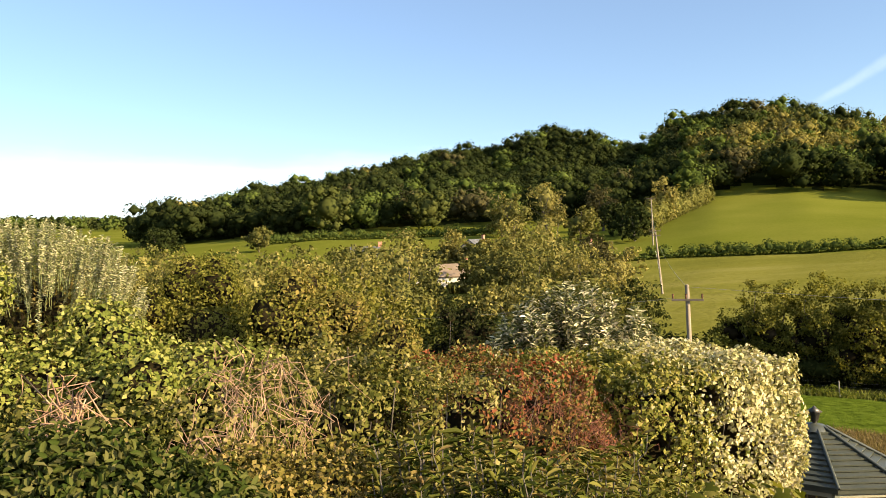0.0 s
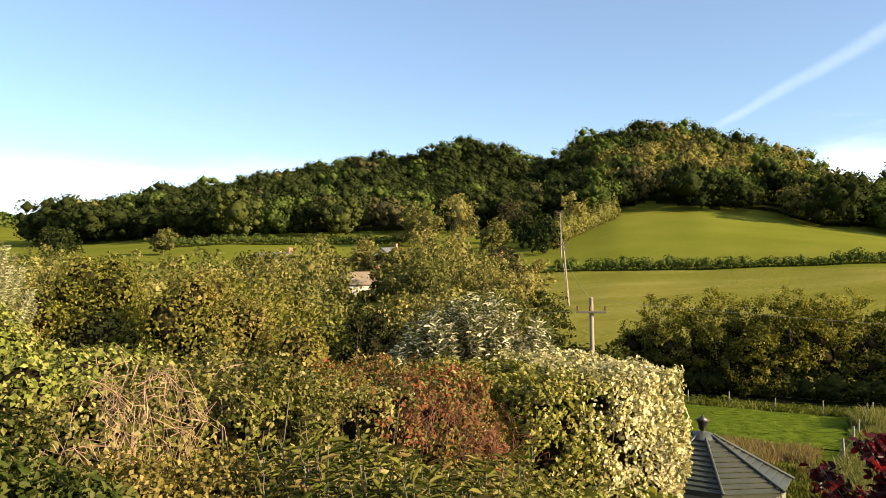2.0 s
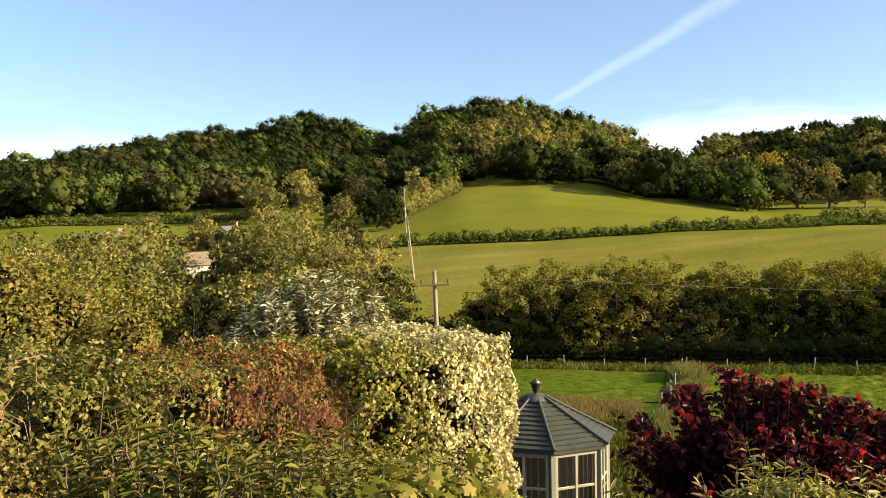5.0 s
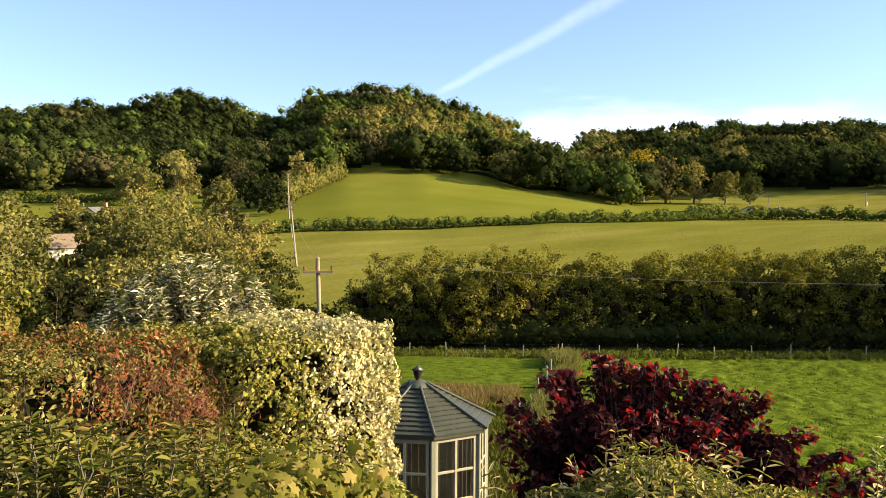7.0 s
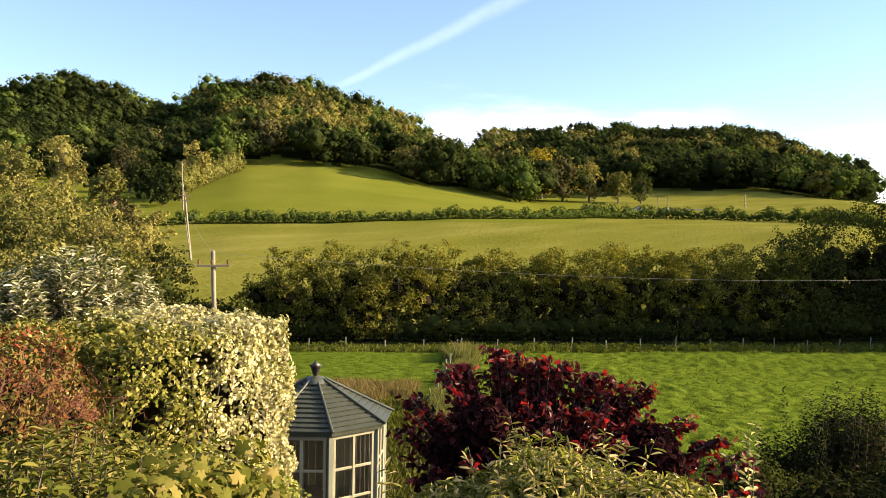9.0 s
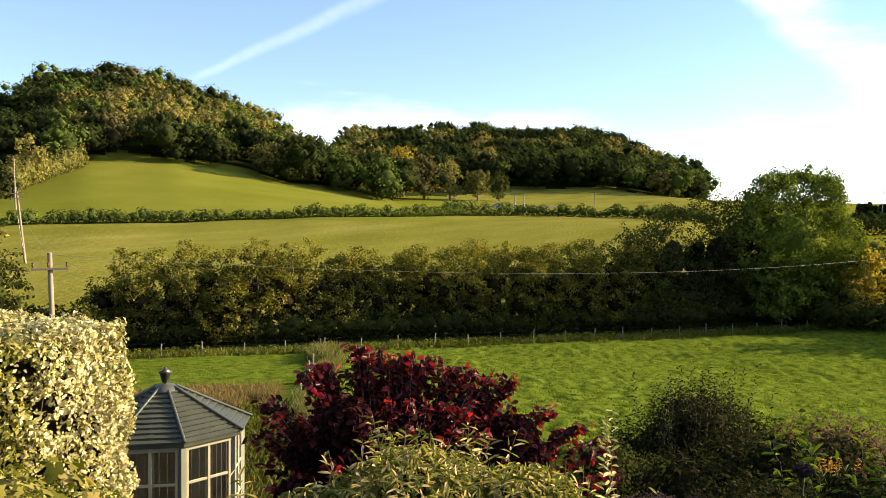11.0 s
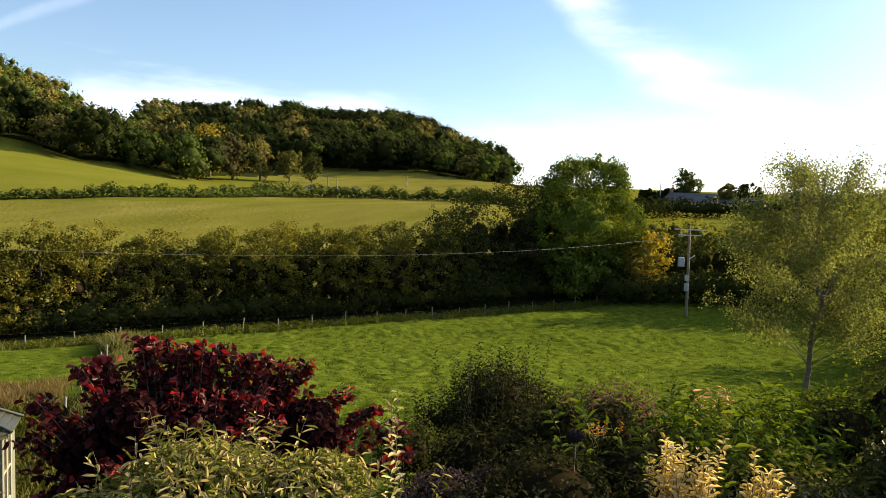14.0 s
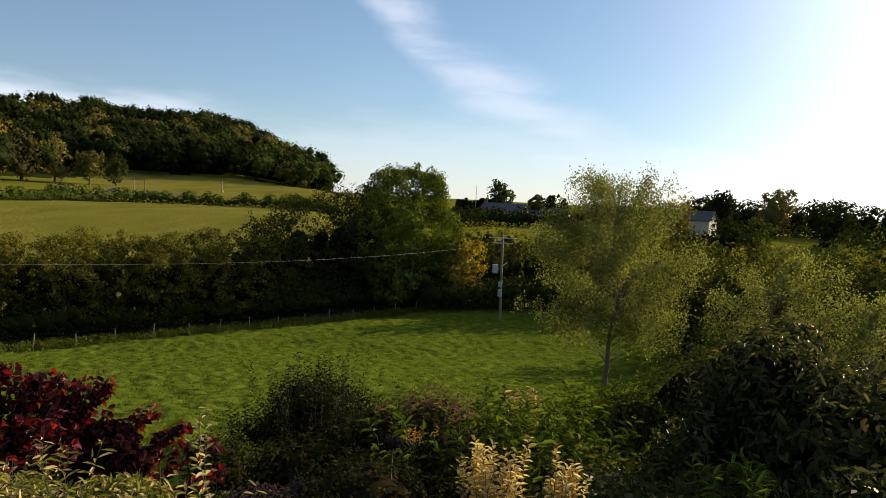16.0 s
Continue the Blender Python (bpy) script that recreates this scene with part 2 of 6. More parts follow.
L_WOOD = [
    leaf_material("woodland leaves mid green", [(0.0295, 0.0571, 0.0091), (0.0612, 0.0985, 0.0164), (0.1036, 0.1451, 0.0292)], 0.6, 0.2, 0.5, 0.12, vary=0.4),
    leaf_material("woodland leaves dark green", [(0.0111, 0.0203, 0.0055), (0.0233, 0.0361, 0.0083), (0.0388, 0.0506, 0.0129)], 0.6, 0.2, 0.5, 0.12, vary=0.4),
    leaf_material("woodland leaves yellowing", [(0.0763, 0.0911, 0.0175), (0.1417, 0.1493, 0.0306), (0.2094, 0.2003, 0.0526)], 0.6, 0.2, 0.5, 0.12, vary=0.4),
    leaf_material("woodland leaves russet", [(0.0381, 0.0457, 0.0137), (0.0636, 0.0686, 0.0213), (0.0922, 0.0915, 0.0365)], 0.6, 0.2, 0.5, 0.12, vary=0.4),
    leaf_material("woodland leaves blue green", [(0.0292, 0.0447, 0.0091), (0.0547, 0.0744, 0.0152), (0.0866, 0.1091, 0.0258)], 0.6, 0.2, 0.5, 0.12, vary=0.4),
]
L_ROW = leaf_material("streamside hazel leaves", [(0.0227, 0.0313, 0.0051), (0.0631, 0.0781, 0.0113), (0.1578, 0.1757, 0.0268), (0.3029, 0.2928, 0.0617)], 0.5, 0.3, 1.1, 0.7)
L_MID = leaf_material("olive garden tree leaves", [(0.0475, 0.0602, 0.0130), (0.1003, 0.1194, 0.0248), (0.1742, 0.1869, 0.0454)], 0.5, 0.25, 0.6, 0.3)
L_GOLDEN = leaf_material("golden autumn tree leaves", [(0.1300, 0.1313, 0.0165), (0.2600, 0.2438, 0.0330), (0.3900, 0.3500, 0.0660)], 0.5, 0.3, 0.5, 0.3)
L_OLIVE = leaf_material("pale olive leaves", [(0.0720, 0.0847, 0.0181), (0.1800, 0.1926, 0.0438), (0.2880, 0.2917, 0.0772)], 0.5, 0.3, 0.7, 0.3)
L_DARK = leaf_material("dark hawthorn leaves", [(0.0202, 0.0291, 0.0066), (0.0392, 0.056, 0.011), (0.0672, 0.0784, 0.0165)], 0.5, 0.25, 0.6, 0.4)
L_ASH = leaf_material("ash leaves", [(0.0528, 0.0860, 0.0106), (0.1056, 0.1606, 0.0193), (0.1689, 0.2293, 0.0319)], 0.5, 0.15, 0.6, 0.3)
L_BIRCH = leaf_material("birch leaves", [(0.0652, 0.1020, 0.0224), (0.1304, 0.1751, 0.0373), (0.2174, 0.2482, 0.0652)], 0.4, 0.4, 0.6, 0.5)
L_GOLD = leaf_material("variegated privet leaves", [(0.0923, 0.1206, 0.0296), (0.2975, 0.3318, 0.0986), (0.5130, 0.5530, 0.2366), (0.6977, 0.7239, 0.4141)], 0.45, 0.3, 0.6, 3.0)
L_PRIVET = leaf_material("green privet leaves", [(0.03, 0.045, 0.006), (0.09, 0.115, 0.016), (0.20, 0.215, 0.04), (0.34, 0.32, 0.09)], 0.45, 0.2, 0.7, 3.0)
L_GREENH = leaf_material("mixed hedge leaves", [(0.014, 0.022, 0.004), (0.06, 0.076, 0.012), (0.17, 0.18, 0.04), (0.36, 0.34, 0.13)], 0.45, 0.2, 0.8, 2.5)
L_RED = leaf_material("red brown autumn leaves", [(0.0288, 0.0425, 0.006), (0.0936, 0.085, 0.0188), (0.144, 0.085, 0.0263), (0.1728, 0.0553, 0.0225), (0.2016, 0.0638, 0.0338)], 0.5, 0.2, 1.3, 2.6)
L_BRAMBLE = leaf_material("bramble leaves", [(0.04, 0.065, 0.010), (0.11, 0.15, 0.022), (0.21, 0.25, 0.048), (0.36, 0.38, 0.12)], 0.4, 0.2, 0.7, 2.0)
L_LOW = leaf_material("dark glossy leaves", [(0.0144, 0.0288, 0.0045), (0.036, 0.0594, 0.009), (0.0792, 0.099, 0.021), (0.1152, 0.126, 0.0375)], 0.35, 0.25, 0.5, 2.5)
L_IVY = leaf_material("yellow green ivy leaves", [(0.035, 0.045, 0.008), (0.13, 0.125, 0.022), (0.29, 0.25, 0.075)], 0.45, 0.2, 0.5, 4.0)
L_GLOSSY = leaf_material("evergreen shoot leaves", [(0.0255, 0.0415, 0.0057), (0.0663, 0.0915, 0.0123), (0.1428, 0.1526, 0.0279), (0.2244, 0.1709, 0.0573)], 0.3, 0.2, 0.5, 4.0)
L_PALE = leaf_material("pale seeding shrub leaves", [(0.1197, 0.1615, 0.0483), (0.2660, 0.3159, 0.1173), (0.5054, 0.5476, 0.2760)], 0.7, 0.3, 0.5, 0.7)
L_SILVER = leaf_material("silver backed leaves", [(0.0374, 0.0575, 0.0130), (0.1046, 0.1365, 0.0360), (0.3289, 0.3737, 0.1584), (1.0764, 1.1212, 0.6048)], 0.5, 0.2, 0.3, 1.5)
L_AUTUMN = leaf_material("turning shrub leaves", [(0.045, 0.058, 0.011), (0.10, 0.115, 0.021), (0.18, 0.175, 0.034), (0.25, 0.205, 0.06)], 0.5, 0.3, 0.8, 0.5)
L_VINE = leaf_material("vine leaves", [(0.0312, 0.0461, 0.0059), (0.0780, 0.0974, 0.0129), (0.1560, 0.1691, 0.0297), (0.3120, 0.2767, 0.0743)], 0.4, 0.35, 0.4, 3.0)
L_MAPLE = leaf_material("dark red smoke bush leaves", [(0.0138, 0.005, 0.0046), (0.0344, 0.0086, 0.0084), (0.11, 0.019, 0.017), (0.32, 0.06, 0.048)], 0.4, 0.4, 0.5, 1.3, 0.1)
# darker copy of L_MAPLE; the shade inside the bush is in its colour
L_MAPLE_SHADE = leaf_material("purple smoke bush leaves with inner shade in the colour", [(0.009, 0.0045, 0.0045), (0.0216, 0.0072, 0.0083), (0.045, 0.0126, 0.0135)], 0.5, 0.15, 0.5, 1.3)
L_DRY = leaf_material("drying perennial leaves", [(0.0480, 0.0732, 0.0120), (0.1200, 0.1593, 0.0264), (0.2760, 0.2950, 0.0720), (0.5760, 0.5310, 0.2400)], 0.5, 0.3, 0.4, 3.0)
L_SPIKE = leaf_material("pale variegated leaves", [(0.1950, 0.2610, 0.0630), (0.4200, 0.4640, 0.1540), (0.7200, 0.6960, 0.3360)], 0.45, 0.35, 0.3, 3.0)
# near-black: the shaded side of backlit plants is put into these colours
L_SHADE = leaf_material("border shrub leaves with shade in the colour", [(0.0044, 0.0074, 0.0024), (0.0097, 0.0148, 0.0043), (0.0222, 0.0277, 0.0079), (0.0577, 0.0577, 0.0278)], 0.45, 0.18, 0.5, 1.5)
L_BROWN = leaf_material("brown seed heads", [(0.03, 0.022, 0.015), (0.07, 0.05, 0.03), (0.16, 0.11, 0.07)], 0.7, 0.3, 0.5, 2.0)
L_FRESH = leaf_material("fresh green perennial leaves", [(0.0265, 0.0537, 0.0067), (0.0708, 0.1231, 0.0135), (0.1878, 0.2685, 0.0337)], 0.35, 0.25, 0.4, 1.5)
L_LAUREL = leaf_material("laurel leaves", [(0.0124, 0.0220, 0.0054), (0.0349, 0.0510, 0.0126), (0.0775, 0.0924, 0.0252), (0.1472, 0.1452, 0.0450)], 0.4, 0.25, 0.7, 0.9, 0.02)
L_YELLOW = leaf_material("yellow variegated shrub leaves", [(0.2670, 0.2356, 0.0460), (0.5340, 0.5064, 0.1474), (0.7394, 0.7420, 0.3132)], 0.45, 0.4, 0.4, 4.0)
L_LAV = leaf_material("lilac grey flower heads", [(0.0180, 0.0186, 0.0110), (0.0420, 0.0372, 0.0300), (0.0840, 0.0744, 0.0700)], 0.7, 0.2, 0.4, 3.0)
L_ORANGE = leaf_material("orange flower heads", [(0.22, 0.15, 0.03), (0.42, 0.25, 0.04), (0.55, 0.34, 0.07)], 0.6, 0.35, 0.4, 3.0)
L_TALL = leaf_material("tall yellowing grass blades", [(0.045, 0.07, 0.012), (0.10, 0.125, 0.03), (0.19, 0.19, 0.06)], 0.7, 0.3, 0.6, 0.5)
L_TAN = leaf_material("tan dried flower heads", [(0.22, 0.15, 0.07), (0.42, 0.30, 0.16), (0.62, 0.48, 0.28)], 0.6, 0.45, 0.4, 3.0)
L_GRASS = leaf_material("grass blades", [(0.0178, 0.0306, 0.0034), (0.0632, 0.0937, 0.0100), (0.1432, 0.1854, 0.0274)], 0.7, 0.2, 0.6, 0.3)
L_ROUGH = leaf_material("rough grass blades", [(0.02, 0.03, 0.004), (0.055, 0.07, 0.010), (0.13, 0.13, 0.03)], 0.7, 0.2, 0.9, 0.6)
L_STRAW = leaf_material("straw grass blades", [(0.0675, 0.08, 0.015), (0.126, 0.115, 0.035), (0.198, 0.165, 0.07)], 0.7, 0.25, 0.6, 0.6)
L_NETTLE = leaf_material("nettle leaves", [(0.0288, 0.0465, 0.0052), (0.0800, 0.1162, 0.0143), (0.1760, 0.2247, 0.0312)], 0.5, 0.25, 0.6, 0.6)
L_WEED = leaf_material("bank weeds", [(0.05, 0.08, 0.012), (0.11, 0.15, 0.025), (0.18, 0.20, 0.05)], 0.55, 0.35, 0.6, 0.5)

# near-black: shade inside hedges, shrubs and streamside trees is in this colour
L_INNER_SHADE = leaf_material("inner twigs with shade in the colour", [(0.0084, 0.007, 0.0028), (0.0182, 0.0154, 0.0063), (0.035, 0.0294, 0.014)], 0.8, 0.05, 0.6, 6.0)

# ---- mesh helpers ----
rng = np.random.default_rng(7)


def mesh_np(name, V, F, mats, index=None, smooth=False, soft=None):
    """A mesh from arrays: V (n, 3), F (m, k)."""
    me = bpy.data.meshes.new(name)
    V, F = np.asarray(V, np.float32), np.asarray(F, np.int32)
    me.vertices.add(len(V))
    me.vertices.foreach_set("co", V.ravel())
    corners = np.ones(F.shape, bool)
    if F.shape[1] == 4:
        corners[:, 3] = F[:, 3] != F[:, 2]                         # a repeated corner marks a triangle
    total = corners.sum(1).astype(np.int32)
    me.loops.add(int(total.sum()))
    me.loops.foreach_set("vertex_index", F[corners])
    me.polygons.add(len(F))
    me.polygons.foreach_set("loop_start", np.concatenate([[0], np.cumsum(total)[:-1]]).astype(np.int32))
    me.polygons.foreach_set("loop_total", total)
    for m in mats if isinstance(mats, (list, tuple)) else [mats]:
        me.materials.append(m)
    if index is not None:
        me.polygons.foreach_set("material_index", np.asarray(index, np.int32))
    if smooth:
        me.polygons.foreach_set("use_smooth", np.ones(len(F), bool))
    me.update(calc_edges=True)
    if soft is not None:                                           # leaves take the light of the form that they clothe
        me.polygons.foreach_set("use_smooth", np.ones(len(F), bool))
        me.normals_split_custom_set_from_vertices(np.asarray(soft, np.float32))
    return me


def part(name, data, material=None, parent=None, label=""):
    """Links a bmesh or mesh as one object under a thing or a part."""
    if isinstance(data, bmesh.types.BMesh):
        me = bpy.data.meshes.new(name)
        data.to_mesh(me)
        data.free()
        me.materials.append(material)
        data = me
    ob = new(name, data)
    if parent is not None:
        ob.parent = parent
    if label:
        ob["label"] = label
    if name in ("branchwork", "foliage", "crown", "inner_core"):   # nobody could count these
        tagged(ob, kind="stuff")
    return ob


def thing(name, at, label, category, group="", kind="", turn=0.0):
    ob = new(name)
    ob.matrix_world = Matrix.Translation(at) @ Matrix.Rotation(turn, 4, "Z")
    ob.empty_display_size = 0.2
    return tagged(ob, label, category, group, kind)


def unit(a):
    return a / (np.linalg.norm(a, axis=-1, keepdims=True) + 1e-9)


def leaf_arrays(P, N, A, L, W, near=False, fold=0.25):
    """Leaves at P with face normal N, lying along A; near ones have six corners and a folded midrib."""
    n = len(P)
    N = unit(N)
    A = unit(A - (A * N).sum(1, keepdims=True) * N)
    S = np.cross(N, A)
    L, W = np.broadcast_to(L, n)[:, None], np.broadcast_to(W, n)[:, None]
    if near:
        b, t = P - A * L * 0.5, P + A * L * 0.5 - N * L * 0.12
        l1, l2 = P - A * L * 0.2 + S * W * 0.45 + N * W * fold, P + A * L * 0.2 + S * W * 0.42 + N * W * fold
        r1, r2 = P - A * L * 0.2 - S * W * 0.45 + N * W * fold, P + A * L * 0.2 - S * W * 0.42 + N * W * fold
        V = np.stack([b, l1, l2, t, r2, r1], 1).reshape(-1, 3)
        i = np.arange(n)[:, None] * 6
        F = np.concatenate([i + [0, 3, 2, 1], i + [0, 5, 4, 3]], 1).reshape(-1, 4)
        return V, F
    b, t = P - A * L * 0.5, P + A * L * 0.5
    l, r = P + S * W * 0.5 + N * W * fold, P - S * W * 0.5 + N * W * fold
    V = np.stack([b, r, t, l], 1).reshape(-1, 3)
    return V, np.arange(n * 4).reshape(-1, 4)


def shell(blobs, n, depth=0.14, inner=0.0):
    """n points and outward normals on lumpy ellipsoids (centre, radii), none deep inside another."""
    C = np.array([b[0] for b in blobs], float)
    Rr = np.array([b[1] for b in blobs], float)
    area = (Rr[:, 0] * Rr[:, 1] + Rr[:, 0] * Rr[:, 2] + Rr[:, 1] * Rr[:, 2])
    m = int(n * 1.9) + 20
    k = rng.choice(len(blobs), m, p=area / area.sum())
    u = unit(rng.normal(size=(m, 3)))
    r = 1 - np.abs(rng.normal(size=(m, 1))) * depth - inner
    P = C[k] + Rr[k] * u * r
    keep = np.ones(m, bool)
    for j in range(len(blobs)):
        q = (((P - C[j]) / Rr[j]) ** 2).sum(1)
        keep &= (q > 0.55) | (k == j)
    P, N = P[keep][:n], unit(u / Rr[k])[keep][:n]
    return P, N


def lobes(centre, radii, count, size, flat=1.0, sub=0, reach=(0.58, 0.88), body=0.74):
    """A crown: one large form and many lobes over it."""
    c, r = np.array(centre, float), np.array(radii, float)
    out = [(c, r * body)]
    for _ in range(count):
        u = unit(rng.normal(size=3))
        u = u / (np.abs(u) ** 2.8).sum() ** (1 / 2.8)
        s = size * rng.uniform(0.6, 1.25)
        q, w = c + r * u * rng.uniform(*reach), np.array([s, s, s * flat]) * rng.uniform(0.85, 1.15, 3)
        out.append((q, w))
        for _ in range(sub):
            v = unit(rng.normal(size=3) + u * 0.8 + np.array([0, 0, 0.2]))
            out.append((q + w * v * rng.uniform(0.7, 1.05), w * rng.uniform(0.3, 0.55)))
    return out


def foliage(blobs, n, L, W, near=False, droop=0.3, spread=0.7, depth=0.14, fill=0.25, soft=0.0):
    """Arrays of leaves over blobs, with larger ones deeper inside that close the gaps."""
    P, N = shell(blobs, n, depth)
    m = len(P)
    Nn = unit(N + rng.normal(size=(m, 3)) * spread + np.array([0, 0, 0.25]))
    A = unit(rng.normal(size=(m, 3)) * 0.8 + N * 0.5 + np.array([0, 0, -droop]))
    s = rng.uniform(0.7, 1.25, m)
    V, F = leaf_arrays(P, Nn, A, L * s, W * s, near)
    per = 6 if near else 4
    B = np.repeat(unit(N * soft + Nn * (1 - soft)), per, 0)
    if fill:
        P2, N2 = shell(blobs, int(n * fill), 0.08, 0.22)
        m2 = len(P2)
        s2 = rng.uniform(1.2, 1.7, m2)
        V2, F2 = leaf_arrays(P2, unit(N2 + rng.normal(size=(m2, 3)) * 0.4), rng.normal(size=(m2, 3)), L * s2, W * s2 * 1.4, near)
        F = np.concatenate([F, F2 + len(V)])
        V = np.concatenate([V, V2])
        B = np.concatenate([B, np.repeat(N2, per, 0)])
    return (V, F, B) if soft else (V, F)


def sprays(C, N, r, per, L, W, near=False, droop=0.2, spread=0.55, soft=0.0, flat=0.8):
    """Leaves gathered in clumps round centres C that face along N, with open gaps between the clumps."""
    k = len(C)
    R = np.broadcast_to(r, k) * rng.uniform(0.6, 1.3, k)
    i = np.repeat(np.arange(k), per)
    m = len(i)
    u = unit(rng.normal(size=(m, 3)) + N[i] * 0.55)
    P = C[i] + u * (R[i] * rng.uniform(0, 1, m) ** 0.42)[:, None] * np.array([1, 1, flat])
    Nn = unit(u * 0.6 + N[i] * 0.4 + rng.normal(size=(m, 3)) * spread + np.array([0, 0, 0.25]))
    A = unit(rng.normal(size=(m, 3)) * 0.8 + u * 0.5 + np.array([0, 0, -droop]))
    s = rng.uniform(0.65, 1.3, m)
    V, F = leaf_arrays(P, Nn, A, L * s, W * s, near)
    B = np.repeat(unit((u * 0.65 + N[i] * 0.35) * soft + Nn * (1 - soft)), 6 if near else 4, 0)
    return V, F, B


_o = np.array([(1, 0, 0), (-1, 0, 0), (0, 1, 0), (0, -1, 0), (0, 0, 1), (0, 0, -1)], float)
_e = [(0, 2), (2, 1), (1, 3), (3, 0), (0, 4), (2, 4), (1, 4), (3, 4), (0, 5), (2, 5), (1, 5), (3, 5)]
BALL_V = np.concatenate([_o, unit(np.array([_o[i] + _o[j] for i, j in _e]))])
_m = {frozenset(q): 6 + i for i, q in enumerate(_e)}
BALL_F = []
for _a, _b, _c in ((0, 2, 4), (2, 1, 4), (1, 3, 4), (3, 0, 4), (2, 0, 5), (1, 2, 5), (3, 1, 5), (0, 3, 5)):
    _p, _q, _r = _m[frozenset((_a, _b))], _m[frozenset((_b, _c))], _m[frozenset((_c, _a))]
    BALL_F += [(_a, _p, _r, _r), (_b, _q, _p, _p), (_c, _r, _q, _q), (_p, _q, _r, _r)]
BALL_F = np.array(BALL_F)


OCTA_F = np.array([(0, 2, 4, 4), (2, 1, 4, 4), (1, 3, 4, 4), (3, 0, 4, 4), (2, 0, 5, 5), (1, 2, 5, 5), (3, 1, 5, 5), (0, 3, 5, 5)])


def cores(blobs, scale, coarse=False):
    """Rough solid cores inside the lobes of a crown, as triangles."""
    out = []
    if coarse:
        for c, r in blobs:
            out.append((np.asarray(c) + _o * np.asarray(r) * scale, OCTA_F))
        return join(out)
    for c, r in blobs:
        V = np.asarray(c) + BALL_V * np.asarray(r) * scale * rng.uniform(0.85, 1.1, (18, 1))
        out.append((V, BALL_F))
    return join(out)


def tube(pts, radii, seg=7):
    """A tapered tube along points, as arrays of vertices and quads."""
    pts = np.asarray(pts, float)
    d = unit(np.gradient(pts, axis=0))
    ref = np.array([0.31, 0.95, 0.05])
    s = unit(np.cross(d, ref))
    t = np.cross(d, s)
    a = np.linspace(0, 2 * np.pi, seg, endpoint=False)
    ring = np.cos(a)[None, :, None] * s[:, None] + np.sin(a)[None, :, None] * t[:, None]
    V = (pts[:, None] + ring * np.asarray(radii, float)[:, None, None]).reshape(-1, 3)
    F = []
    for i in range(len(pts) - 1):
        for j in range(seg):
            F.append([i * seg + j, i * seg + (j + 1) % seg, (i + 1) * seg + (j + 1) % seg, (i + 1) * seg + j])
    return V, np.array(F)


def join(arrays):
    Vs, Fs, k = [], [], 0
    for V, F in arrays:
        Vs.append(V)
        Fs.append(F + k)
        k += len(V)
    return np.concatenate(Vs), np.concatenate(Fs)


def bent(a, b, wobble, n=5):
    """Points from a to b with a slight random bend."""
    a, b = np.array(a, float), np.array(b, float)
    t = np.linspace(0, 1, n)[:, None]
    return a + (b - a) * t + rng.normal(size=(n, 3)) * wobble * np.sin(t * np.pi)


def box(bm, size, at=(0, 0, 0), turn=None, bevel=0.0):
    m = Matrix.Translation(at) @ (turn.to_4x4() if turn is not None else Matrix()) @ Matrix.Diagonal((*size, 1))
    got = bmesh.ops.create_cube(bm, size=1.0, matrix=m)
    if bevel:
        edges = list({e for v in got["verts"] for e in v.link_edges})
        bmesh.ops.bevel(bm, geom=edges, offset=bevel, segments=1, affect="EDGES")
    return bm


# ---- terrain ----
NEAR_D = [0, 3, 5, 8, 12.6, 20, 40, 58, 78]
NEAR_Z = [-1.7, -2.4, -3.0, -4.3, -6.05, -7.4, -10.0, -12.2, -12.2]
FAR_D = [105, 150, 280, 400, 480, 600]
FAR_AZ = [-60, -32, -21, -16, -10, 0, 8, 13, 16, 18, 20, 26, 31, 34, 36, 42, 50, 58, 64, 67, 80, 92, 130]
FAR_Z = np.array([
    [-11, -11, -11, -11, -11, -10.5, -10, -9.5, -9.2, -8.9, -8.7, -8.7, -8.7, -8.7, -8.7, -8.9, -9, -9, -9, -10, -10.5, -10.5, -10],
    [-10, -10, -10, -9.5, -9, -8, -7.5, -6.5, -6.2, -6.1, -5.9, -5.8, -5.2, -5.0, -4.8, -4.6, -4.5, -4.3, -4.2, -6, -7, -4, -5],
    [-7, -7, -4, -2, 0.5, 1, 1.5, 2, 4.6, 6.3, 8, 8.5, 5.5, 3.4, 2, -2.5, -4, -4, -3.5, -2, -3.5, -2, -1],
    [-3, -3, 0, 3, 7, 12, 14, 11, 17, 24, 34, 31, 24, 11, 12, 3, 2, 2.5, 3, -1, -4, 0, 2],
    [0, 0, -2, 9, 22, 38, 50, 39, 38, 50, 55.5, 51, 38.5, 21, 20, 9, 14, 14, 2, -1, -5, 0, 2],
    [5, 6, 1, 8, 20, 35, 48, 38, 37, 49, 53.5, 50, 38, 32, 33, 40, 42, 38, 8, -2, -6, 0, 2]], float)


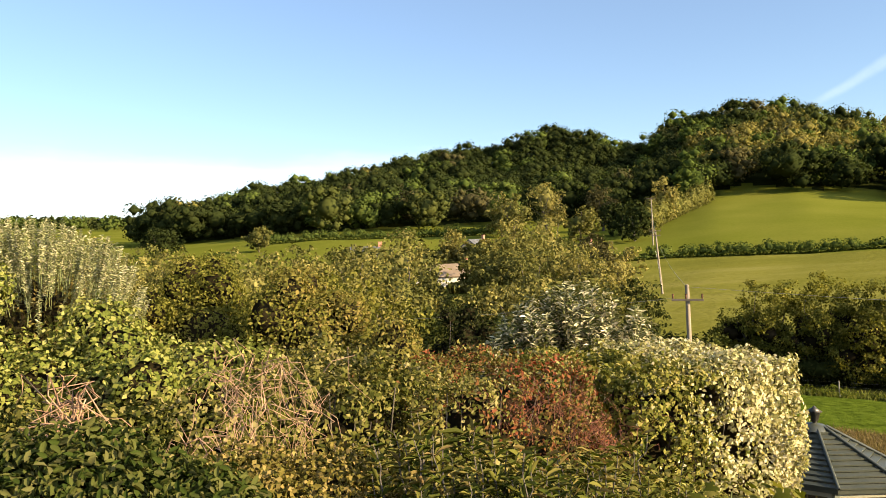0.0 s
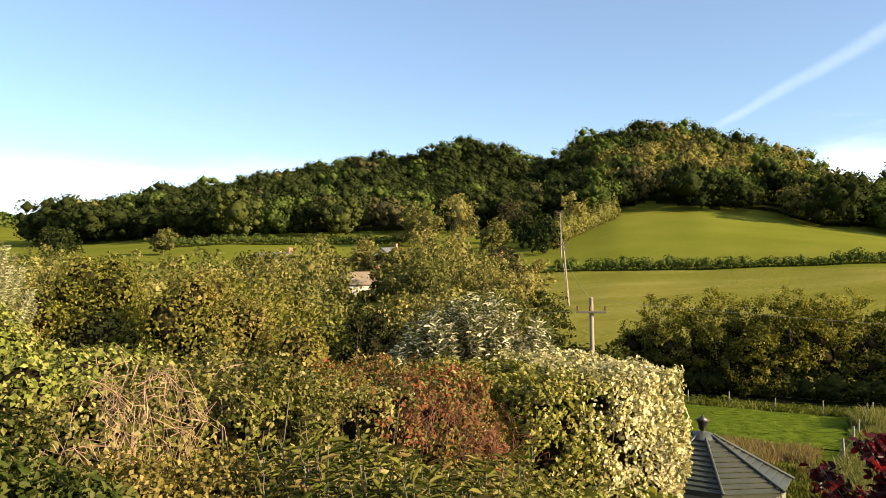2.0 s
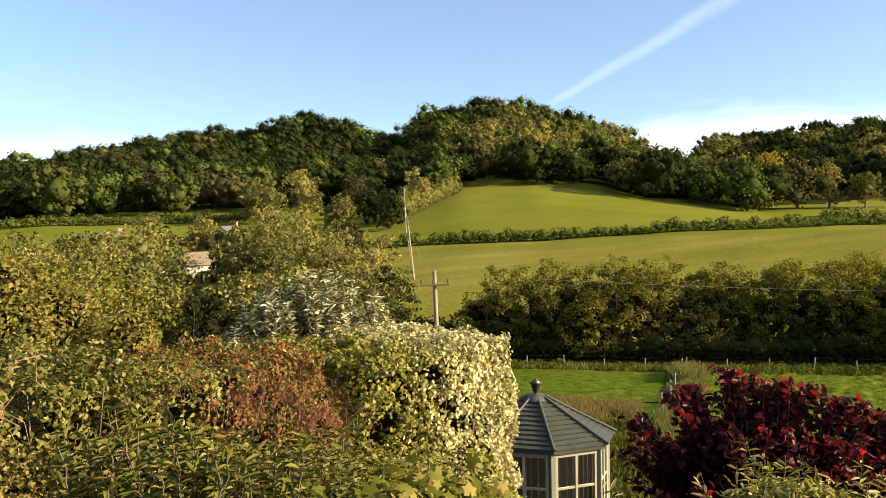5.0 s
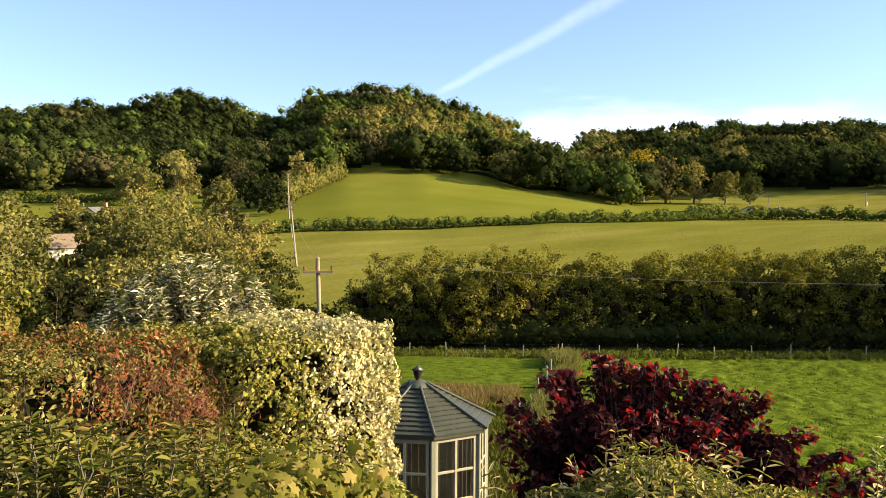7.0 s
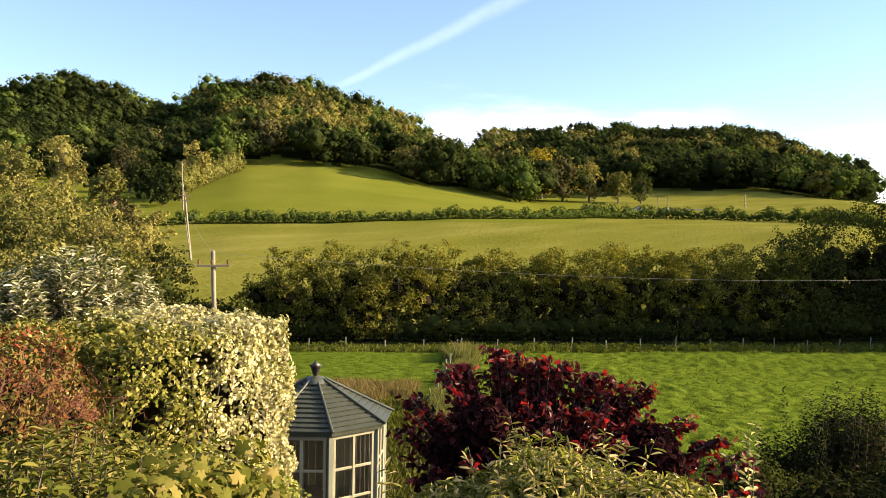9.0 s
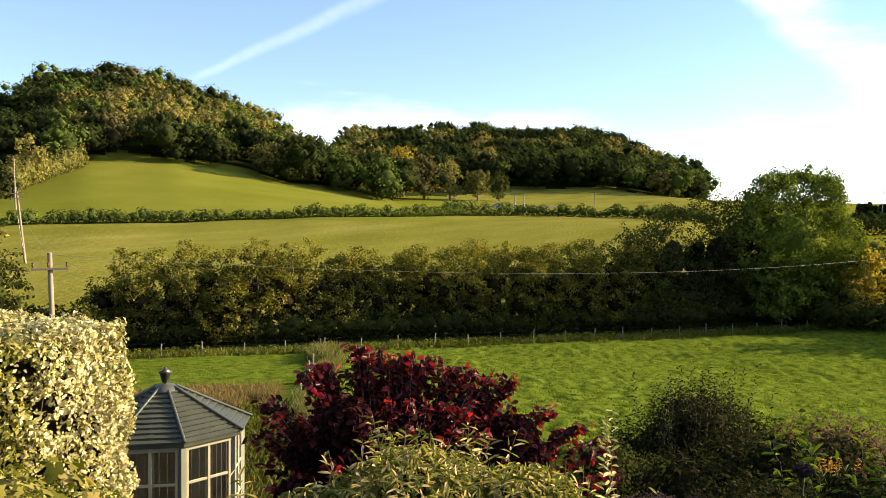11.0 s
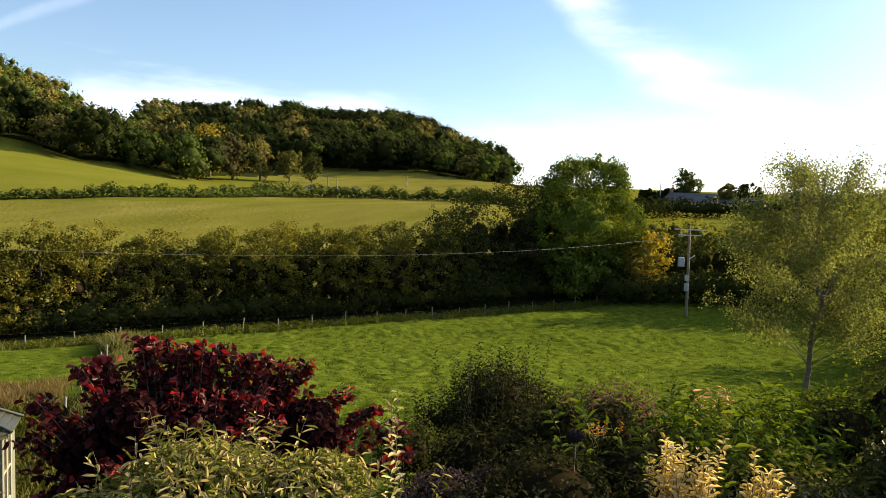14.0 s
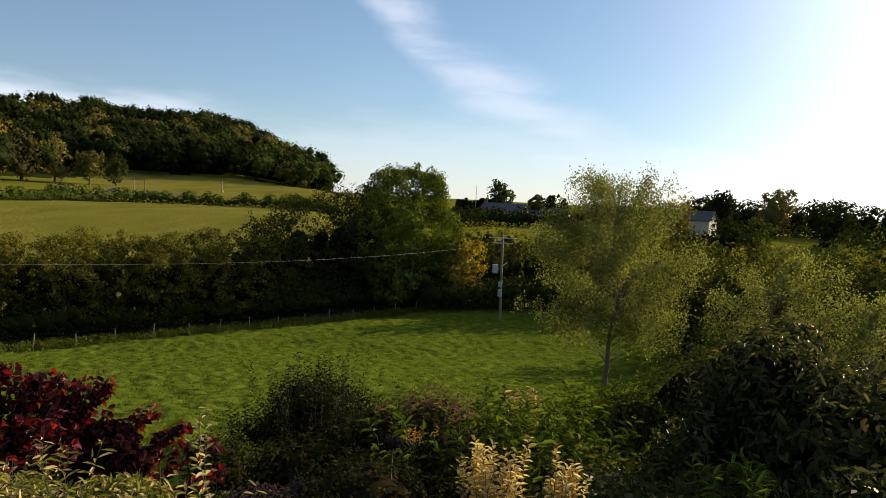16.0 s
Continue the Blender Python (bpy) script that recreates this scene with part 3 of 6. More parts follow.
def height(x, y):
    """The ground's height."""
    x, y = np.asarray(x, float), np.asarray(y, float)
    d, az = np.hypot(x, y), np.degrees(np.arctan2(x, y))
    near = np.interp(d, NEAR_D, NEAR_Z)
    rows = np.array([np.interp(az, FAR_AZ, r) for r in FAR_Z])
    first = np.full_like(rows[:1], -12.2)
    ds, zs = [78] + FAR_D, np.concatenate([first, rows])
    far = zs[0].copy()
    for i in range(len(ds) - 1):
        f = np.clip((d - ds[i]) / (ds[i + 1] - ds[i]), 0, 1)
        far = np.where(d > ds[i], zs[i] * (1 - f) + zs[i + 1] * f, far)
    beyond = np.clip((d - 600) / 900, 0, 1)
    hillend = np.interp(az, [-60, -20, -14, 130], [38, 36, 10, 6])
    far = np.where(d > 600, far * (1 - beyond) + hillend * beyond, far)
    z = np.where(d < 78, near, far)
    return z + 0.08 * np.sin(x * 0.31 + 1.2) * np.cos(y * 0.27) * np.clip(d / 30, 0, 1)


def ground_z(x, y):
    return float(height(x, y))


def on_ground(az, d, sink=0.0):
    p = polar(az, d)
    return Vector((p.x, p.y, ground_z(p.x, p.y) - sink))


def hummocks(x, y, wave, seed):
    """Smooth value noise over the plan, from -1 to 1."""
    g = np.random.default_rng(seed).uniform(-1, 1, (257, 257))
    u, v = np.asarray(x) / wave + 500, np.asarray(y) / wave + 500
    i, j = np.floor(u).astype(int), np.floor(v).astype(int)
    fu, fv = u - i, v - j
    fu, fv = fu * fu * (3 - 2 * fu), fv * fv * (3 - 2 * fv)
    i, j = i % 256, j % 256
    return (g[i, j] * (1 - fu) + g[i + 1, j] * fu) * (1 - fv) + (g[i, j + 1] * (1 - fu) + g[i + 1, j + 1] * fu) * fv


FENCE_P, FENCE_U, FENCE_N = np.array([24.4, 52.3]), np.array([0.883, -0.469]), np.array([0.469, 0.883])


def past_fence(x, y):
    return (x - FENCE_P[0]) * FENCE_N[0] + (y - FENCE_P[1]) * FENCE_N[1]


def make_ground():
    rad = np.concatenate([np.arange(0, 30, 1.0), np.arange(30, 90, 2.0), np.geomspace(90, 700, 90), np.geomspace(740, 4600, 24)])
    ang = np.radians(np.concatenate([np.arange(-62, 132, 0.75), np.arange(132, 298, 6.0)]))
    na, nr = len(ang), len(rad)
    X, Y = np.sin(ang)[None] * rad[:, None], np.cos(ang)[None] * rad[:, None]
    Z = height(X, Y)
    V = np.stack([X, Y, Z], -1).reshape(-1, 3)
    i, j = np.meshgrid(np.arange(nr - 1), np.arange(na), indexing="ij")
    i, j = i.ravel(), j.ravel()
    F = np.stack([i * na + j, i * na + (j + 1) % na, (i + 1) * na + (j + 1) % na, (i + 1) * na + j], 1)
    c = V[F].mean(1)
    x, y = c[:, 0], c[:, 1]
    d, az = np.hypot(x, y), np.degrees(np.arctan2(x, y))
    idx = np.zeros(len(F), int)                                   # 0 pasture
    idx[past_fence(x, y) > 0] = 1                                  # 1 grazed olive field
    idx[(d > 150) & (az > 16) & (az < 46)] = 2                     # 2 hill pasture
    idx[(d > 150) & (az <= 16)] = 2
    idx[(d > 120) & (az > 66)] = 2
    wob = 6 * np.sin(az * 0.9) + 3 * np.sin(az * 2.3)
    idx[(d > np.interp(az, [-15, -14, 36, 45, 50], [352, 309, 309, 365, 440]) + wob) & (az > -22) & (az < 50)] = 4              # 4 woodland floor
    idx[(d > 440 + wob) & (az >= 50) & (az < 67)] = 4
    idx[(d > 700)] = 2
    idx[d < 11] = 3                                                # 3 garden soil
    idx[(d < 18) & (az > 55)] = 3
    idx[(d >= 11) & (d < 70) & (az < 20)] = 3
    idx[(d >= 11) & (d < 16) & (az < 40)] = 3
    rough = (az > 20) & (az < 33) & (d + 2.2 * hummocks(x, y, 3.0, 8) > 32.5) & (d + 2.2 * hummocks(x, y, 3.0, 8) < 37.5)
    # dark floor colour below the streamside trees stands in for their shade
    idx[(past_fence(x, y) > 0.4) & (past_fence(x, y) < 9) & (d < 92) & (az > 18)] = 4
    idx[(d >= 11) & (d < 24) & (az > 26) & (az < 40)] = 3
    idx[rough] = 5                                                 # 5 rough dry grass
    me = mesh_np("ground", V, F, [GRASS, GRASS_SHEEP, GRASS_HILL, SOIL, WOOD_FLOOR, ROUGH_GRASS], idx, smooth=True)
    tagged(new("ground", me), "sloping grass fields and garden ground of a green valley", "ground", kind="structure")


make_ground()

# ---- woods, hedgerows and trees ----


def wood(name, label, spots, per, sizes, leaf):
    """Many far crowns as one mass of small leaf clumps; each tree keeps one tone."""
    arrays, idx, soft = [], [], []
    for (x, y), s in zip(spots, sizes):
        az = math.degrees(math.atan2(x, y))
        sunny = min(1.0, max(0.0, (az - 10) / 14)) * (1.0 if az < 40 else 0.3)    # lit slope golden, shaded side dark: the light is put into tree tones
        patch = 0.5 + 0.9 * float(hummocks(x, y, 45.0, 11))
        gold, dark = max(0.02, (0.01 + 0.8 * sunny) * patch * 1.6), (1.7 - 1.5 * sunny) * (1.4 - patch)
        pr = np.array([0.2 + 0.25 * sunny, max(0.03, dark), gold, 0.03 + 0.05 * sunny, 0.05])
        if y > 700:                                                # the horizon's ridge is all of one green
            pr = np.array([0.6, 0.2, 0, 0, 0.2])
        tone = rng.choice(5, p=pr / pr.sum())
        s = s * (1 + 0.22 * float(hummocks(x, y, 30.0, 12)))
        z = ground_z(x, y)
        h = s * rng.uniform(0.92, 1.1)
        c = np.array([x, y, z + h * 0.55])
        bl = lobes(c, (s * 0.53, s * 0.53, h * 0.46), 22, s * 0.18, 0.85, reach=(0.66, 0.86), body=0.76)
        C, N = shell(bl, int(per * 1.5), 0.03)
        up = (N[:, 2] > -0.6) | (rng.uniform(size=len(N)) < 0.15)
        C, N = C[up][:per], N[up][:per]
        m = len(C)
        whole = unit((C - c) / np.array([1, 1, 0.8]))              # light falls on the crown as one form, and on its lobes
        C = C + N * (np.abs(rng.normal(size=(m, 1))) * 0.55 - 0.35)
        Nn = unit(N + rng.normal(size=(m, 3)) * 0.55)
        sc = rng.uniform(0.6, 1.3, m)
        V, F = leaf_arrays(C, Nn, rng.normal(size=(m, 3)), leaf * sc, leaf * 0.8 * sc, False, 0.1)
        V, F = join([(V, F), cores(bl[1:], 0.7, True), cores(bl[:1], 0.7)])
        soft += [np.repeat(unit(N * 0.55 + whole * 0.3 + Nn * 0.15), 4, 0), np.tile(_o, (len(bl) - 1, 1)), BALL_V]
        arrays.append((V, F))
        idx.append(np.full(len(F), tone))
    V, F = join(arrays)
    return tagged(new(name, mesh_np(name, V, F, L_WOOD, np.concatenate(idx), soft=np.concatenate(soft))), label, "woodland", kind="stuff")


def scatter(az0, az1, d0, d1, step, jitter=0.45):
    """Spots over a sector, spaced about step metres, as (x, y)."""
    out = []
    d = d0
    while d < d1:
        n = max(1, int(d * radians(az1 - az0) / step))
        for i in range(n):
            az = az0 + (az1 - az0) * (i + 0.5 + rng.uniform(-jitter, jitter)) / n
            dd = d + rng.uniform(-jitter, jitter) * step
            out.append((math.sin(radians(az)) * dd, math.cos(radians(az)) * dd))
        d += step * 0.95
    return out


def edge_of(x, y):
    az = math.degrees(math.atan2(x, y))
    return 6 * math.sin(az * 0.9) + 3 * math.sin(az * 2.3)


def inside(spots, test):
    return [s for s in spots if test(math.hypot(*s), math.degrees(math.atan2(*s)))]


def make_woods():
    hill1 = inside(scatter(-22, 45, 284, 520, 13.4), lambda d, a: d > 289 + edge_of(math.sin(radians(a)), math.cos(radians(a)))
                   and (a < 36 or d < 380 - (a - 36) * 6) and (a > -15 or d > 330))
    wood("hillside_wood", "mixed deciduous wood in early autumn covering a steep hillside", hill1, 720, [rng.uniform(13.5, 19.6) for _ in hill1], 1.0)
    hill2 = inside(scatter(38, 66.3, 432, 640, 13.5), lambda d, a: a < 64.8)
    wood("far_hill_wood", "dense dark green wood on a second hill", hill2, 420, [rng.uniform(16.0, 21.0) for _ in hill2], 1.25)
    far = scatter(-36, -15, 900, 1250, 30)
    wood("distant_wood", "hazy wooded ridge on the horizon", far, 40, [rng.uniform(11, 16) for _ in far], 4.0)


make_woods()


def hedgerow(name, label, pts, width, high, n, leaf, mat, lump=0.2):
    """A field hedge along points on the plan."""
    bl = []
    pts = [Vector(p) for p in pts]
    for a, b in zip(pts, pts[1:]):
        ln = (b - a).length
        m = max(2, int(ln / (width * 0.42)))
        for i in range(m):
            p = a.lerp(b, (i + rng.uniform(0.2, 0.8)) / m)
            h = high * rng.uniform(1 - lump, 1 + lump)
            bl.append((np.array([p.x, p.y, ground_z(p.x, p.y) + h * 0.5]), np.array([width * rng.uniform(0.5, 0.75), width * 0.6, h * 0.55])))
    base = np.array([pts[0].x, pts[0].y, ground_z(pts[0].x, pts[0].y)])
    root = thing(name, base, label, "hedge")
    bl = [(c - base, r) for c, r in bl]
    V, F, B = foliage(bl, n, leaf, leaf * 0.75, depth=0.12, spread=0.5, fill=0.15, soft=0.55)
    part("foliage", mesh_np("foliage", V, F, mat, soft=B), parent=root)
    V, F = cores(bl, 0.5)
    part("inner_core", mesh_np("inner_core", V, F, mat), parent=root)
    return root


def pline(*ads):
    return [polar(a, d) for a, d in ads]


hedgerow("field_hedge", "dark trimmed field hedge between two sheep pastures", pline((12.5, 148), (18, 150), (24, 150), (30, 152), (36, 156), (42, 165), (48, 190)), 2.2, 2.0, 9000, 0.36, L_WOOD[0], 0.5)
hedgerow("field_hedge", "dark field hedge along the far side of a pasture", pline((46, 185), (51, 200), (56, 205), (61, 200), (66, 180)), 3.0, 2.8, 6000, 0.45, L_WOOD[0], 0.45)
hedgerow("field_hedge", "low dark hedge below a narrow hill field", pline((-14, 262), (-9, 258), (-4, 252), (1, 250), (4, 245)), 3.0, 3.0, 4200, 0.5, L_WOOD[0], 0.4)
hedgerow("field_hedge", "bushy hedge climbing the edge of a pasture", pline((15.2, 200), (16.2, 225), (18.0, 255), (19.8, 280)), 4.0, 6.5, 4200, 0.6, L_MID, 0.4)
hedgerow("field_hedge", "dark hedge on rising ground below houses", pline((73, 165), (77, 190), (81, 205), (85, 200)), 3.0, 4.4, 2600, 0.6, L_WOOD[1])
hedgerow("field_hedge", "tall olive green hedge below rising ground", pline((72.5, 118), (78, 116), (83, 112), (90, 106), (96, 100)), 4.0, 6.4, 5200, 0.4, L_ROW)
hedgerow("field_hedge", "dark skyline hedge on rising ground", pline((92, 190), (97, 180), (102, 175), (108, 170)), 5.0, 7.0, 6500, 0.6, L_WOOD[1])
hedgerow("field_hedge", "low dark hedge behind the stream field", pline((13.0, 62), (16, 66), (20, 72), (23, 80)), 2.0, 2.6, 1600, 0.3, L_DARK)
hedgerow("field_hedge", "thick dark hedge beyond the pasture", pline((75, 96), (79, 95), (84, 92), (90, 90), (97, 84), (106, 76)), 5.0, 6.5, 5200, 0.45, L_DARK)


def tree(label, base, high, radii, n, leaf, mat, count=12, lobe=0.3, lift=0.6, bark=BARK, trunk=0.03, near=False, droop=0.3, group="", limbs=6, slim=0.65, depth=0.2, name="tree", body=0.64, clump=0.0, soft=0.4, inner=None, loose=1.0, reach=(0.62, 0.95)):
    """A tree: tapered trunk with limbs, and a crown of many leaves over uneven lobes."""
    root = thing(name, base, label, "tree", group)
    c = np.array([0, 0, high * lift])
    radii = (radii[0], radii[1], min(radii[2], high * (1 - lift) / 1.12))
    bl = lobes(c, radii, int(count * 2.4), max(radii) * lobe * 0.72, 0.95, 1, reach=reach, body=body)
    r0 = high * trunk
    arrays = [tube(bent((0, 0, -0.25), (rng.normal() * 0.05 * high, rng.normal() * 0.05 * high, high * lift), high * 0.015, 6), np.linspace(r0, r0 * 0.35, 6))]
    for q, s in bl[1::6][:limbs]:
        z0 = high * lift * rng.uniform(0.35, 0.75)
        arrays.append(tube(bent((0, 0, z0), q, high * 0.02, 5), np.linspace(r0 * 0.4, r0 * 0.08, 5), 5))
    V, F = join(arrays)
    part("trunk", mesh_np("trunk", V, F, bark, smooth=True), parent=root)
    r = clump or max(0.4, max(radii) * 0.17)
    area = 12.5 * (sum((radii[0] * radii[1], radii[0] * radii[2], radii[1] * radii[2])) / 3)
    k = min(n // 10, int(area / (r * r * 0.9 * loose)))
    C, N = shell(bl, k, depth * 0.6)
    V, F, B = sprays(C, N, r, max(8, n // k), leaf, leaf * slim, near, droop, soft=soft)
    part("crown", mesh_np("crown", V, F, mat, soft=B), parent=root)
    # given inner, near-black cores paint the shade between leaf clumps
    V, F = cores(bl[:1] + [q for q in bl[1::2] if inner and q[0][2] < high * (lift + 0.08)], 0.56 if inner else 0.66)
    part("inner_core", mesh_np("inner_core", V, F, inner or mat), parent=root)
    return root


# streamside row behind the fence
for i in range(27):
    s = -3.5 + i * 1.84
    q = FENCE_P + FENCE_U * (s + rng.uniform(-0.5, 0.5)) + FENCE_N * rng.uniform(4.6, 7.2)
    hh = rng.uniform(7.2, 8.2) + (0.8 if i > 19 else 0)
    tree("bushy hazel tree in a streamside row, leaves turning yellow", (q[0], q[1], ground_z(*q)), hh, (2.1, 2.1, hh * 0.48), 6000, 0.2, L_ROW, 8, 0.46, 0.52, group="streamside trees", body=0.56, depth=0.14, clump=0.6, soft=0.3, inner=L_INNER_SHADE, loose=1.6)
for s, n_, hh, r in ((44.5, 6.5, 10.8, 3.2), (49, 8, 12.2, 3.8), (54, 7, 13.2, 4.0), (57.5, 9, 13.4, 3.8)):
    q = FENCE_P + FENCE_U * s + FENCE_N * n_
    tree("dark hawthorn tree in a streamside row", (q[0], q[1], ground_z(*q)), hh, (r, r, hh * 0.48), 7000, 0.24, L_DARK, 14, 0.34, 0.5, group="streamside trees", clump=0.62, soft=0.3, inner=L_INNER_SHADE, loose=1.3)
tree("tall green ash tree at the end of the row", (80.4, 28.0, ground_z(80.4, 28.0)), 15.3, (6.2, 6.2, 8.2), 36000, 0.31, L_ASH, 15, 0.46, 0.50, clump=0.8, soft=0.35, body=0.84, depth=0.08, reach=(0.66, 0.86), loose=0.6)
for x, y, h, r in ((79.0, 28.0, 8.5, 3.6), (82.5, 24.0, 8.0, 3.4)):
    tree("low leafy growth at the foot of an ash tree", (x, y, ground_z(x, y)), h, (r, r, h * 0.48), 6000, 0.28, L_ASH, 14, 0.3, 0.5)
tree("small yellow green hazel beside an ash tree", (82.5, 21.3, ground_z(82.5, 21.3)), 8.0, (2.6, 2.6, 3.9), 2600, 0.35, L_GOLDEN, 10, 0.36, 0.56)
tree("bushy olive green willow at the field edge", (90, 8, ground_z(90, 8)), 10.2, (3.8, 3.8, 5.0), 6000, 0.34, L_WOOD[2], 16, 0.34, 0.48)
tree("bushy olive green willow at the field edge", (88, 4, ground_z(88, 4)), 7.0, (5, 5, 3.6), 6000, 0.34, L_ROW, 16, 0.34, 0.48)

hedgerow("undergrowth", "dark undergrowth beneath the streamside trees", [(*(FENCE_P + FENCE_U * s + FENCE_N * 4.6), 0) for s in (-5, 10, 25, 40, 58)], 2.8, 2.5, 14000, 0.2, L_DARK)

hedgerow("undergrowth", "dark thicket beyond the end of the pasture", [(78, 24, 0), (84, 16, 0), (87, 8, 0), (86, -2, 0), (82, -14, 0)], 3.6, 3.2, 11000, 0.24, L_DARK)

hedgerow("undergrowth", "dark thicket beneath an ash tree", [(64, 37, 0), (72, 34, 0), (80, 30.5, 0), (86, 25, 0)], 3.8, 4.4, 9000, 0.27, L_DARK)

# trees standing in the fields below the wood
for az, d, h, r, m in ((8.0, 250, 20, 6.5, 2), (4.6, 238, 15, 5, 2), (5.3, 232, 14.5, 5.5, 0), (12.2, 240, 15, 5, 3), (16.6, 235, 13.5, 4, 2), (13.6, 215, 10, 6, 1), (10.5, 205, 10, 5, 0),
                       (14.5, 190, 8, 5, 1), (-14, 235, 8, 4, 0), (-21, 260, 9, 7, 1), (42.6, 345, 26, 6, 5), (44.2, 330, 20, 5, 5), (40.5, 335, 20, 6, 2), (46.2, 335, 19, 5, 2), (48.3, 335, 15, 6, 0), (50, 345, 13, 5, 4)):
    tree("field tree in early autumn leaf", on_ground(az, d), h, (r, r, h * 0.47), 1500, 0.85, (L_MID, L_WOOD[1], L_OLIVE, L_WOOD[3], L_WOOD[4], L_GOLDEN)[m], 12, 0.32, 0.52, group="field trees")
# trees round the houses across the valley
for az, d, h, rad, m in ((-3.3, 105, 11.6, 4.2, 2), (-6.6, 100, 8.5, 3.2, 0), (-1.6, 112, 7.4, 2.6, 0), (3.6, 108, 7.6, 3.2, 0), (5.2, 140, 10.5, 3.6, 2), (6.8, 112, 8.6, 3.4, 0), (8.2, 118, 11.8, 2.8, 2), (9.8, 110, 8.4, 3.4, 0),
                         (11.5, 112, 8.4, 3.0, 3), (0.6, 150, 9.0, 2.4, 2), (13.2, 118, 6.5, 3.5, 2), (-9.5, 92, 9.4, 4.2, 2), (-13, 90, 9.8, 4.5, 2), (-11.2, 108, 10.2, 4.5, 0), (-15.2, 104, 10.4, 5, 0),
                         (-18, 95, 10, 5, 0), (-20, 110, 10.5, 5, 2), (-23.5, 98, 10, 5, 2), (-7.6, 116, 9.0, 3.6, 0), (-27, 95, 10.5, 5.5, 0), (8.5, 88, 5.6, 3.6, 1), (-22.5, 130, 10.5, 5.5, 0), (-26, 135, 11, 6, 2), (-29, 110, 9, 6, 0), (-17, 125, 9, 5, 2)):
    tree("garden tree by the houses, olive green", on_ground(az, d), h, (rad, rad, h * 0.48), 1700, 0.5, (L_MID, L_DARK, L_OLIVE, L_WOOD[3])[m], 13, 0.32, 0.5, group="village trees")
for az, d, up, rad, m in ((-3.6, 62, 0.5, 3.4, 0), (-6.3, 70, -0.9, 3.2, 2), (-9.8, 60, -1.3, 3.2, 0), (-1.4, 150, -1.2, 3, 0), (0.7, 150, -1.1, 3, 2), (2.8, 120, -1.6, 3.2, 0), (4.4, 95, -1.2, 3.2, 0), (5.5, 100, 0.7, 3.6, 0), (8.5, 92, 0.85, 3.0, 2),
                          (7.0, 80, -1.0, 3, 0), (10.2, 86, -0.4, 3.2, 0), (11.6, 82, -1.1, 3.4, 2), (13.3, 80, -2.6, 3.0, 2), (3.0, 62, -3.6, 3.0, 0), (5.5, 58, -3.0, 3.2, 2), (8.5, 60, -2.6, 3.2, 0), (11.5, 64, -3.2, 3, 0), (-1.2, 56, -5.4, 2.4, 1), (1.0, 58, -5.2, 2.4, 1), (14.5, 70, -4.0, 2.6, 1), (-6.2, 125, -0.7, 3.4, 0), (-5.0, 130, -1.0, 3.0, 2), (2.5, 150, -0.95, 3.6, 0), (3.6, 160, -0.6, 3.4, 2), (11.2, 140, -1.5, 3.0, 0), (-1.3, 121, -4.1, 2.2, 0), (1.3, 119, -3.9, 2.2, 2), (0.0, 96, -5.0, 3.0, 0), (-2.0, 92, -5.0, 3.0, 2), (1.9, 90, -5.0, 3.0, 0)):
    p = on_ground(az, d)
    h = d * math.tan(radians(up)) - p.z
    tree("garden tree by the houses, olive green", p, h, (rad, rad, h * 0.48), 2600, 0.36 * max(1.0, d / 80), (L_MID, L_DARK, L_OLIVE)[m], 14, 0.32, 0.5, group="village trees")
# scrub on the valley floor below the garden
for az, d, h, rad, m in ((2.6, 46, 5.6, 2.6, 1), (4.6, 52, 6.0, 2.8, 1), (7.0, 60, 7.0, 3.0, 0), (9.5, 66, 7.4, 3.2, 0), (12.0, 72, 6.4, 3.0, 1), (-2.4, 50, 6.2, 2.6, 1), (-4.5, 58, 8.4, 3, 0), (-6, 48, 8.4, 3, 2), (-8.5, 52, 9.4, 3.2, 2), (-11, 46, 8.8, 3.0, 0), (-13, 54, 9.8, 3.2, 2),
                         (-15.5, 44, 9.0, 3.2, 0), (-17.5, 54, 9.6, 3.2, 2), (-19.5, 44, 8.6, 3.2, 2), (-22, 50, 9.4, 3.6, 0), (5.5, 74, 7.2, 3.2, 0), (-3.9, 76, 8.6, 3.0, 1), (-13, 72, 10.4, 3.8, 0), (-16.5, 76, 10.2, 3.8, 2), (-20, 74, 10.2, 4.2, 2), (-24.5, 70, 10.5, 4.5, 0), (10.6, 84, 7.6, 3.4, 2),
                         (-7, 76, 9.4, 3.6, 2), (-10, 78, 10.0, 3.8, 0), (15.5, 60, 3.0, 2.4, 1), (17.5, 66, 2.8, 2.4, 1), (0.4, 66, 5.4, 2.6, 1), (2.0, 74, 6.0, 2.8, 1), (-28, 60, 10, 4.5, 2)):
    tree("valley scrub tree, dark green", on_ground(az, d), h, (rad, rad, h * 0.48), 2300, 0.32, (L_OLIVE, L_DARK, L_ROW)[m], 13, 0.32, 0.5, group="valley scrub trees")
